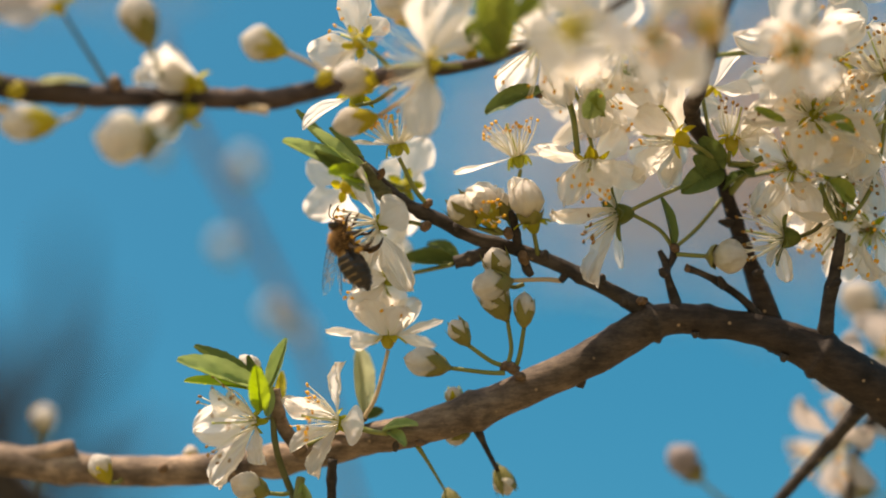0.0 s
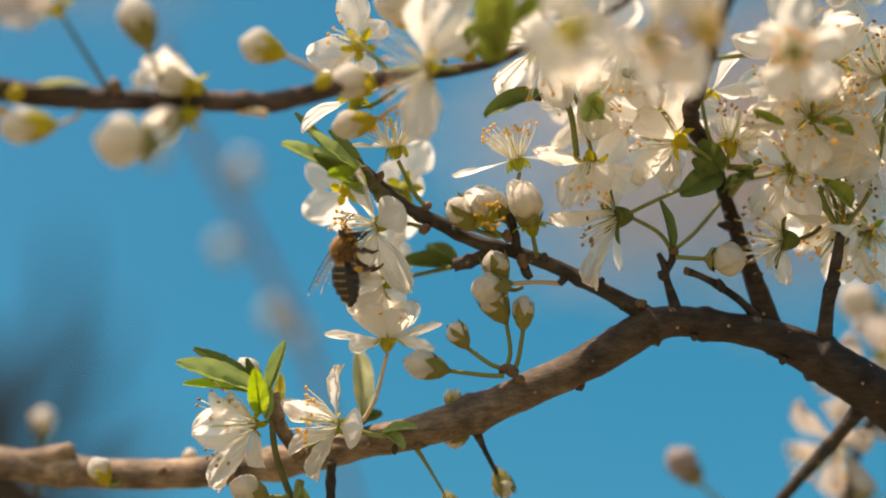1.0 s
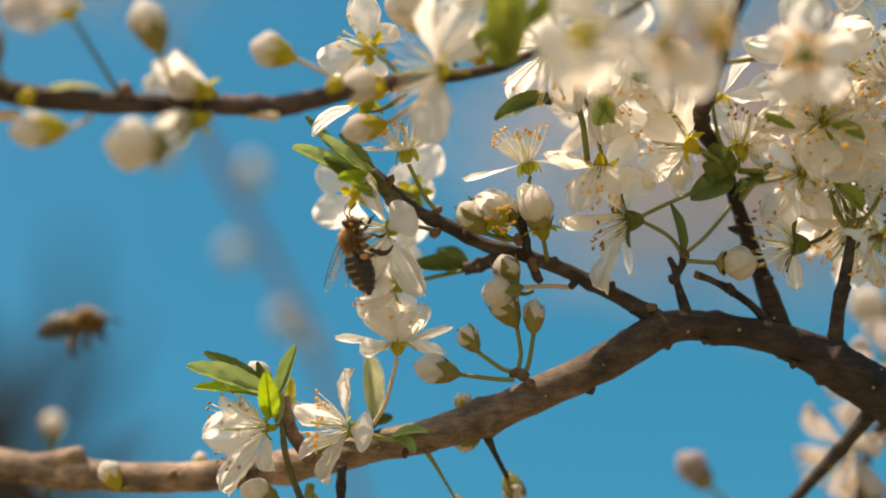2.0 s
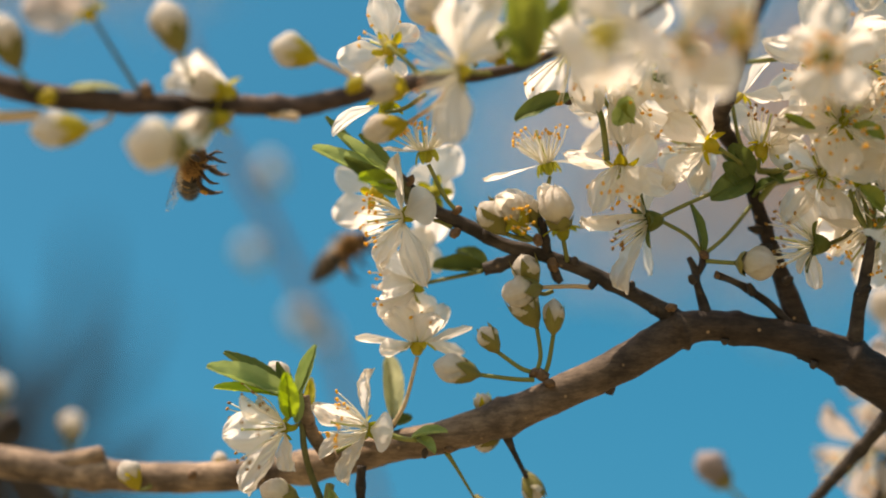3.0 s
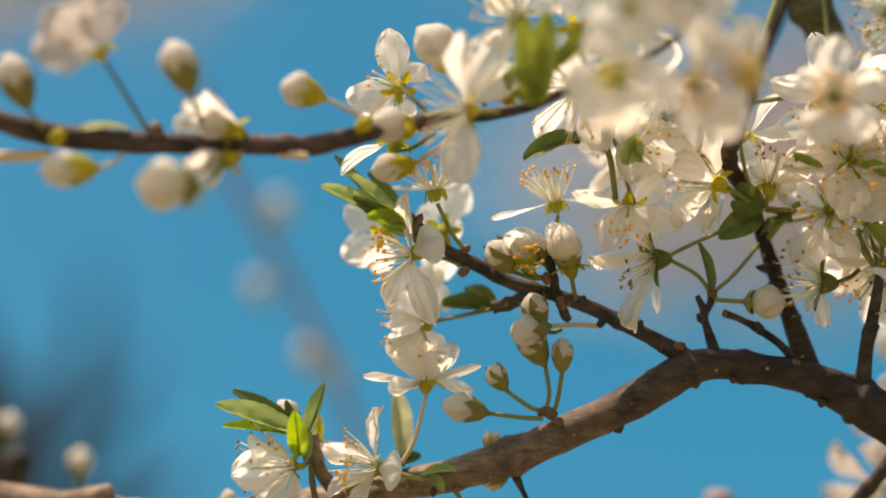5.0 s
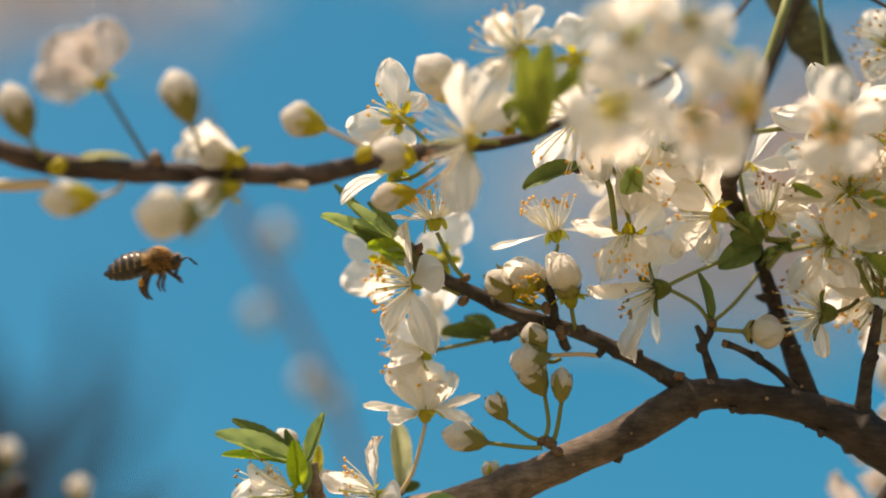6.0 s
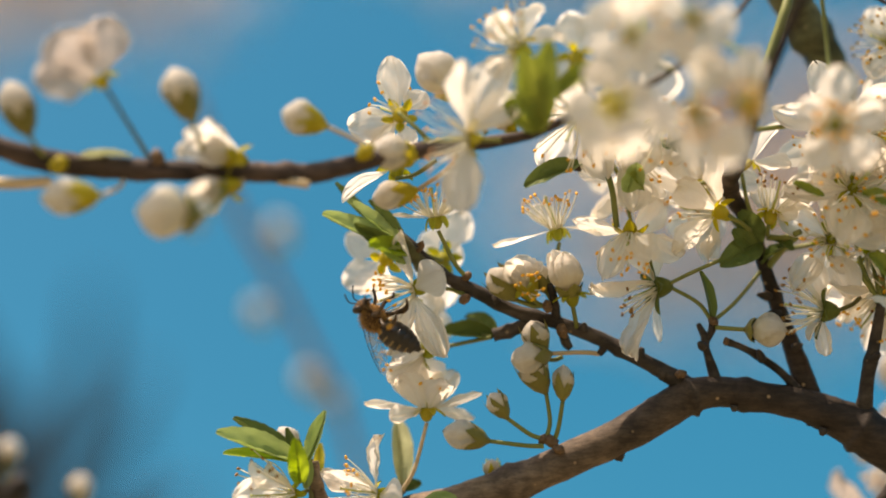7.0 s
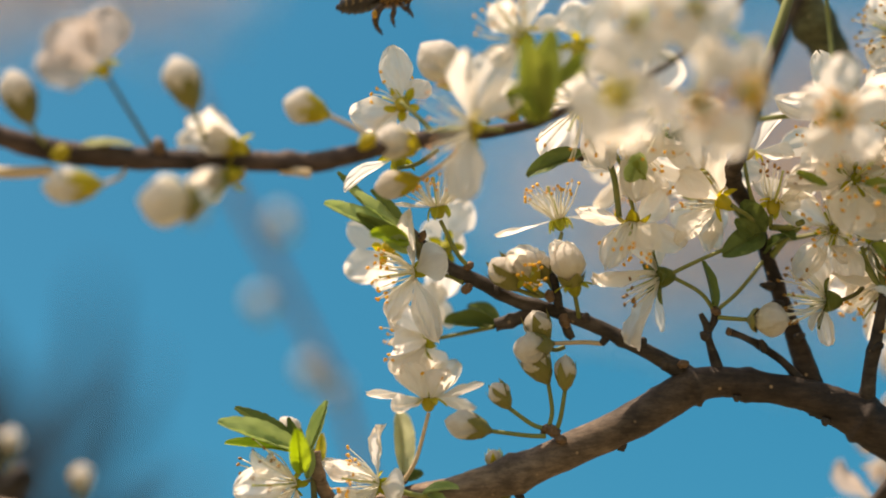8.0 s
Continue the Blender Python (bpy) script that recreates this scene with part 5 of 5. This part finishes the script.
POLLEN = solid("pollen", [(0.3, (0.36, 0.18, 0.03)), (0.7, (0.56, 0.30, 0.06))], 1800, 0.95, 0.8)


def wing_material():
    m, n, l, b = surface("bee_wing", 0.42)
    v = n.new("ShaderNodeTexVoronoi")
    v.feature = "DISTANCE_TO_EDGE"
    v.inputs["Scale"].default_value = 520
    l.new(n.new("ShaderNodeTexCoord").outputs["Object"], v.inputs["Vector"])
    vein = ramp(n, l, v.outputs["Distance"], [(0.03, (0.55, 0.55, 0.55)), (0.08, (0.14, 0.14, 0.14))])
    b.inputs["Base Color"].default_value = (0.74, 0.64, 0.50, 1)
    l.new(vein.outputs[0], b.inputs["Alpha"])
    return m


WING = wing_material()


def hairs(bm, centre, size, count, length, seed, slot):
    """Fine bristles standing on a rounded body."""
    r = random.Random(seed)
    for k in range(count):
        z = r.uniform(-1, 1)
        g = r.uniform(0, 2 * math.pi)
        q = math.sqrt(1 - z * z)
        d = Vector((q * math.cos(g), q * math.sin(g), z))
        p = Vector(centre) + Vector((d.x * size[0], d.y * size[1], d.z * size[2]))
        w = (d + Vector((r.uniform(-0.5, 0.3), r.uniform(-0.4, 0.4), r.uniform(-0.4, 0.4)))).normalized()
        s = w.orthogonal().normalized() * 0.035 * MM
        t = w.cross(s).normalized() * 0.035 * MM
        tip = bm.verts.new(p + w * length * r.uniform(0.6, 1.2))
        ring = [bm.verts.new(p + x) for x in (s, t * 0.8 - s * 0.5, -t * 0.8 - s * 0.5)]
        for i in range(3):
            bm.faces.new((ring[i], ring[(i + 1) % 3], tip)).material_index = slot


def bristly(name, size, material, hair, count, length, parent, at, seed, label=""):
    bm = bmesh.new()
    s = [x * MM for x in size]
    blob(bm, (0, 0, 0), s, None, 0, 22, 14, 0.05)
    hairs(bm, (0, 0, 0), s, count, length * MM, seed, 1)
    return part(name, bm, [material, hair], parent, label, Matrix.Translation(Vector(at) * MM))


def abdomen_segment(parent, k, x0, x1, r0, r1, drop):
    """One overlapping ring of the abdomen: a dark plate with a band of pale hairs at its front."""
    bm = bmesh.new()
    prof = [(x0 + 0.25, r0 * 0.90), (x0, r0 * 1.0), (x0 - 0.15 * (x0 - x1), r0 * 1.03), (x0 - 0.36 * (x0 - x1), (r0 + r1) / 2 * 1.05), (x1, r1 * 1.02), (x1 - 0.05, r1 * 0.93)]
    rings = [[bm.verts.new((x * MM, r * 1.02 * MM * math.cos(a), (r * 0.95 * math.sin(a) - drop) * MM)) for a in np.linspace(0, 2 * math.pi, 24, False)] for x, r in prof]
    for i, (a, b) in enumerate(zip(rings, rings[1:])):
        for j in range(24):
            f = bm.faces.new((a[j], b[j], b[(j + 1) % 24], a[(j + 1) % 24]))
            f.material_index = 1 if i in (0, 1, 2) and k < 5 and 0 <= j <= 12 else 0
    bm.faces.new(rings[0])
    bm.faces.new(rings[-1][::-1])
    r = random.Random(k)
    for h in range(80 if k < 5 else 24):
        a = r.uniform(0.0, math.pi * (1.0 if k else 2.0))
        x = x0 - r.uniform(0.05, 0.28) * (x0 - x1)
        p = Vector((x, r0 * 1.03 * math.cos(a), r0 * 0.96 * math.sin(a) - drop)) * MM
        w = Vector((-0.8, 0.5 * math.cos(a), 0.5 * math.sin(a))).normalized() * 0.32 * MM
        s = Vector((0, -math.sin(a), math.cos(a))) * 0.03 * MM
        bm.faces.new([bm.verts.new(q) for q in (p + s, p - s, p + w)]).material_index = 1
    return part("abdomen_segment", bm, [BEE_DARK, BEE_BAND if k else BROWN_FUZZ], parent)


def leg_part(parent, hip, joints, side, fat, loaded):
    bm = bmesh.new()
    pts = [hip] + joints
    widths = fat
    line = [np.array((p[0], p[1] * side, p[2], w)) * MM for p, w in zip(pts, widths)]
    tube(bm, glide(line, 4), 8, 0.08, 3)
    hairs(bm, Vector((line[2][0], line[2][1], line[2][2])), [0.25 * MM] * 3, 26, 0.5 * MM, int(side * 3) + len(joints), 0)
    leg = part("leg", bm, BEE_LEG, parent)
    if loaded:
        b2 = bmesh.new()
        blob(b2, Vector((joints[1][0], (joints[1][1] + 0.35) * side, joints[1][2] + 0.5)) * MM, (0.48 * MM, 0.45 * MM, 0.80 * MM), None, 0, 12, 9, 0.25)
        part("pollen_load", b2, POLLEN, leg, "orange pollen load")
    return leg


def wing_part(name, parent, length, width, hinge):
    """A clear veined wing along -x from its hinge, with a stiff front edge."""
    bm = bmesh.new()
    grid = []
    for i in range(14):
        s = i / 13
        fore = width * 0.30 * math.sin(math.pi * min(1, 0.08 + s * 0.92)) ** 0.5
        aft = -width * 0.75 * max(0.05, math.sin(math.pi * (0.02 + 0.96 * s ** 1.2))) ** 0.7
        grid.append([bm.verts.new((-s * length * MM, (aft + (fore - aft) * t) * MM, 0.12 * math.sin(8 * t + s * 3) * MM)) for t in np.linspace(0, 1, 7)])
    for a, b in zip(grid, grid[1:]):
        for j in range(6):
            bm.faces.new((a[j], a[j + 1], b[j + 1], b[j]))
    tube(bm, [np.array((*row[-1].co, 0.07 * MM)) for row in grid[:-1]], 5, slot=1)
    return part(name, bm, [WING, BEE_LEG], parent, "clear veined wing", Matrix.Translation(Vector(hinge) * MM))


def honeybee(label):
    e = new("honeybee")
    e.empty_display_size = 0.01
    tagged(e, label, "bee", "honeybees")
    bristly("thorax", (2.15, 1.95, 1.9), BEE_SKIN, BROWN_FUZZ, 2400, 0.85, e, (1.7, 0, 0.2), 1, "furry brown thorax")
    head = bristly("head", (0.95, 1.55, 1.45), BEE_SKIN, BROWN_FUZZ, 300, 0.4, e, (4.5, 0, -0.25), 2)
    head.matrix_basis = head.matrix_basis @ Matrix.Rotation(radians(18), 4, "Y")
    for side in (1, -1):
        b = bmesh.new()
        blob(b, Vector((0.15, 1.25 * side, 0.25)) * MM, (0.62 * MM, 0.5 * MM, 1.0 * MM), None, 0, 14, 10)
        part("eye", b, BEE_DARK, head, "dark oval eye")
        b = bmesh.new()
        tube(b, glide([np.array(p) * MM for p in ((0.8, 0.35 * side, 0.2, 0.13), (1.6, 0.7 * side, 1.1, 0.11), (2.5, 1.1 * side, 0.9, 0.12), (3.5, 1.5 * side, 0.3, 0.12))], 5), 7)
        part("antenna", b, BEE_DARK, head)
    b = bmesh.new()
    tube(b, glide([np.array(p) * MM for p in ((0.4, 0, -1.0, 0.35), (0.55, 0, -1.9, 0.25), (0.3, 0, -2.7, 0.12))], 4), 8)
    part("tongue", b, BEE_DARK, head)
    body = bmesh.new()
    tube(body, glide([np.array(p) * MM for p in ((0.0, 0, 0, 1.0), (-1.0, 0, -0.1, 1.6), (-4.0, 0, -0.6, 1.9), (-6.6, 0, -1.3, 0.9))], 4), 16)
    abdomen = part("abdomen", body, BEE_DARK, e, "dark abdomen with pale hair bands")
    rings = ((-0.3, -1.9, 1.55, 2.25, 0.05), (-1.6, -3.1, 2.15, 2.35, 0.2), (-2.9, -4.4, 2.28, 2.25, 0.4), (-4.2, -5.6, 2.15, 1.85, 0.65), (-5.4, -6.7, 1.75, 1.25, 0.95), (-6.5, -7.6, 1.15, 0.35, 1.25))
    for k, q in enumerate(rings):
        abdomen_segment(abdomen, k, *q)
    for side in (1, -1):
        leg_part(e, (3.0, 0.8, -1.3), [(3.7, 1.5, -2.2), (4.6, 1.7, -2.9), (5.2, 1.5, -3.9)], side, (0.32, 0.30, 0.22, 0.12), False)
        leg_part(e, (1.8, 1.0, -1.6), [(2.1, 2.2, -2.4), (1.6, 2.5, -3.9), (2.0, 2.4, -5.1)], side, (0.36, 0.34, 0.24, 0.12), False)
        leg_part(e, (0.6, 1.0, -1.5), [(-0.4, 2.1, -2.1), (-1.2, 2.3, -3.8), (-1.0, 2.1, -5.2), (-0.2, 2.0, -6.2)], side, (0.40, 0.42, 0.50, 0.30, 0.13), True)
    wings = [(wing_part("forewing", e, 9.0, 3.0 * side, (2.0, 1.1 * side, 1.5)), side, 0) for side in (1, -1)]
    wings += [(wing_part("hindwing", e, 6.2, 2.2 * side, (0.9, 1.2 * side, 1.3)), side, 1) for side in (1, -1)]
    return e, wings


def bee_pose(p, nose, toward, roll):
    """A bee at p in the bough's plan. nose: the heading in the plan's plane, degrees from right; toward: degrees by which the nose
    turns to the camera; roll: degrees by which the back turns to the camera."""
    a, b = radians(nose), radians(toward)
    x = Vector((math.cos(a) * math.cos(b), math.sin(a) * math.cos(b), math.sin(b)))
    z = Vector((-math.sin(a), math.cos(a), 0))
    z = (z - x * z.dot(x)).normalized()
    m = Matrix((x, z.cross(x), z)).transposed().to_4x4() @ Matrix.Rotation(-radians(roll), 4, "X")
    return TREE @ Matrix.Translation(vec(p)) @ m


def beat(wings, spells):
    """Wings lie back over the abdomen at rest and beat up and down in flight, within the spells given."""
    for w, side, hind in wings:
        at = w.matrix_basis.translation.copy()
        rest = Matrix.Translation(at) @ pose(0, 0, 0, 10 * side, 24, (17 + 9 * hind) * -side)
        rows, k = [], 0
        for f in range(0, 241):
            t = f / FPS
            if any(a <= t <= b for a, b in spells):
                k += 1
                up = 38 if k % 2 else -22
                rows.append((t, Matrix.Translation(at) @ pose(0, 0, 0, up * side, 0, (72 + 10 * hind) * -side)))
            elif f % 10 == 0:
                rows.append((t, rest))
        walk(w, rows)


bee, bee_wings = honeybee("brown honeybee with a banded abdomen foraging on the blossom")
guest, guest_wings = honeybee("brown honeybee flying past the blossoms")


def motions():
    walk(bee, [(t, bee_pose(p, *q)) for t, p, q in (
        (0.0, (-10.6, -1.4, 4.5), (111, -10, 20)), (0.5, (-10.6, -1.6, 4.5), (90, -10, 15)), (1.0, (-10.7, -2.6, 4.5), (88, 0, 15)), (1.5, (-10.4, -2.2, 4.5), (92, 0, 18)),
        (2.0, (-10.7, -0.3, 4.5), (100, 0, 30)), (2.3, (-10.5, 0.8, 4.5), (108, 0, 35)), (2.5, (-10.5, 1.8, 4.5), (104, 0, 35)), (2.6, (-11.9, 2.8, 4.5), (96, 0, 30)),
        (2.7, (-16.8, 8.2, 6.5), (78, 0, 35)), (2.8, (-27.2, 10.5, 2.5), (45, 5, 10)), (2.9, (-34.8, 11.7, 3), (58, 30, 0)), (3.0, (-41.7, 13.4, 0), (62, 50, -10)),
        (3.1, (-54.8, 19.5, -4), (85, 10, 20)), (3.2, (-57.4, 25.5, -6), (60, 10, 0)), (3.3, (-53.7, 28.1, -6), (30, 0, 0)), (3.4, (-47.6, 26.3, -6), (10, 0, 0)),
        (3.5, (-47.1, 26.6, -6), (40, 0, 0)), (3.6, (-52.8, 31.5, -6), (80, 10, 0)), (3.7, (-63.5, 34.7, -5), (90, 20, 0)), (3.8, (-67.6, 35.2, -5), (100, 20, 0)),
        (4.0, (-89.2, 39, -5), (90, 0, 0)), (4.6, (-116.2, 23.5, -5), (40, 0, 0)), (5.4, (-114.6, 2.3, 0), (20, 0, 0)), (5.9, (-63.9, 9.6, 2), (5, 0, 0)), (6.3, (-23.5, 4.4, 2.5), (14, 5, 5)), (6.4, (-22.1, 2.7, 2.5), (20, 5, 5)),
        (6.5, (-21, 0.7, 2.5), (24, 5, 8)), (6.6, (-20.4, 1.6, 2.5), (28, 5, 10)), (6.7, (-18.8, 2.5, 2.5), (35, 5, 20)), (6.8, (-16.4, 2.4, 4.5), (55, 0, 30)), (6.9, (-12, -1.2, 4.5), (120, 0, 40)),
        (7.0, (-11.2, -1.6, 4.5), (139, 0, 40)), (7.2, (-11, -0.9, 4.5), (136, 0, 40)), (7.4, (-11.2, -0.8, 4.5), (118, 0, 35)), (7.5, (-15, 6.9, 4.5), (69, 0, 45)),
        (7.6, (-27.1, 9.9, 2.5), (25, 5, 10)), (7.7, (-32.3, 14.9, 2.5), (25, 5, 0)), (7.8, (-28.7, 28.3, 2.5), (30, 5, 0)), (8.0, (-11.9, 51.6, 2.5), (5, 0, 0)))])
    beat(bee_wings, ((2.65, 6.85), (7.5, 8.0)))
    walk(guest, [(t, bee_pose(p, *q)) for t, p, q in (
        (0.0, (-116.4, -19.1, -24), (10, 0, 0)), (1.2, (-104.5, -20.4, -24), (10, 0, 0)), (1.9, (-69.4, -14.2, -24), (5, 0, 0)), (2.3, (-41.4, -11.3, -24), (5, 0, 0)), (2.5, (-33.5, -14.7, -23), (24, 0, 0)),
        (2.6, (-28, -12.5, -23), (26, 0, 0)), (2.7, (-23.9, -9.3, -23), (30, 0, 0)), (2.8, (-21.3, -6.5, -24), (32, 0, 5)), (2.9, (-19.3, -4.2, -24), (34, 5, 5)), (3.0, (-17.5, -0.5, -25), (34, 0, 10)),
        (3.1, (-11.9, -0.6, -27), (60, -20, 10)), (3.3, (-4.3, 4.1, -32), (80, -30, 10)), (3.5, (-9.8, 17.9, -36), (140, -10, 5)), (3.7, (-29.4, 29.2, -22), (60, 0, 0)), (3.8, (-38.2, 40, -20), (40, 0, 0)),
        (4.0, (-45.7, 61.7, -20), (40, 0, 0)), (5.0, (-58.8, 86.8, -20), (30, 0, 0)), (8.0, (-68.8, 104.9, -20), (30, 0, 0)))])
    beat(guest_wings, ((0.0, 8.0),))
    # the visited blossom nods under the bee's weight
    still = visited.matrix_basis.copy()
    walk(visited, [(t, Matrix.Translation(Vector((x, y, 0)) * MM) @ still @ pose(0, 0, 0, a, b, 0)) for t, x, y, a, b in (
        (0.0, 0.7, -2.6, 10, -6), (1.0, 0.6, -2.4, 10, -6), (2.3, 0.7, -2.5, 12, -6), (2.6, 0.3, -1.6, 8, -4), (2.75, 0, 0.5, -2, 2), (2.9, 0, -0.1, 0, 0), (3.1, 0, 0, 0, 0), (6.7, 0, 0, 0, 0),
        (6.9, 0.3, -1.0, 6, -3), (7.0, 0.3, -1.3, 8, -4), (7.4, 0.2, -1.2, 7, -4), (7.55, 0, 0.4, -2, 2), (7.7, 0, 0, 0, 0), (8.0, 0, 0, 0, 0))])


motions()
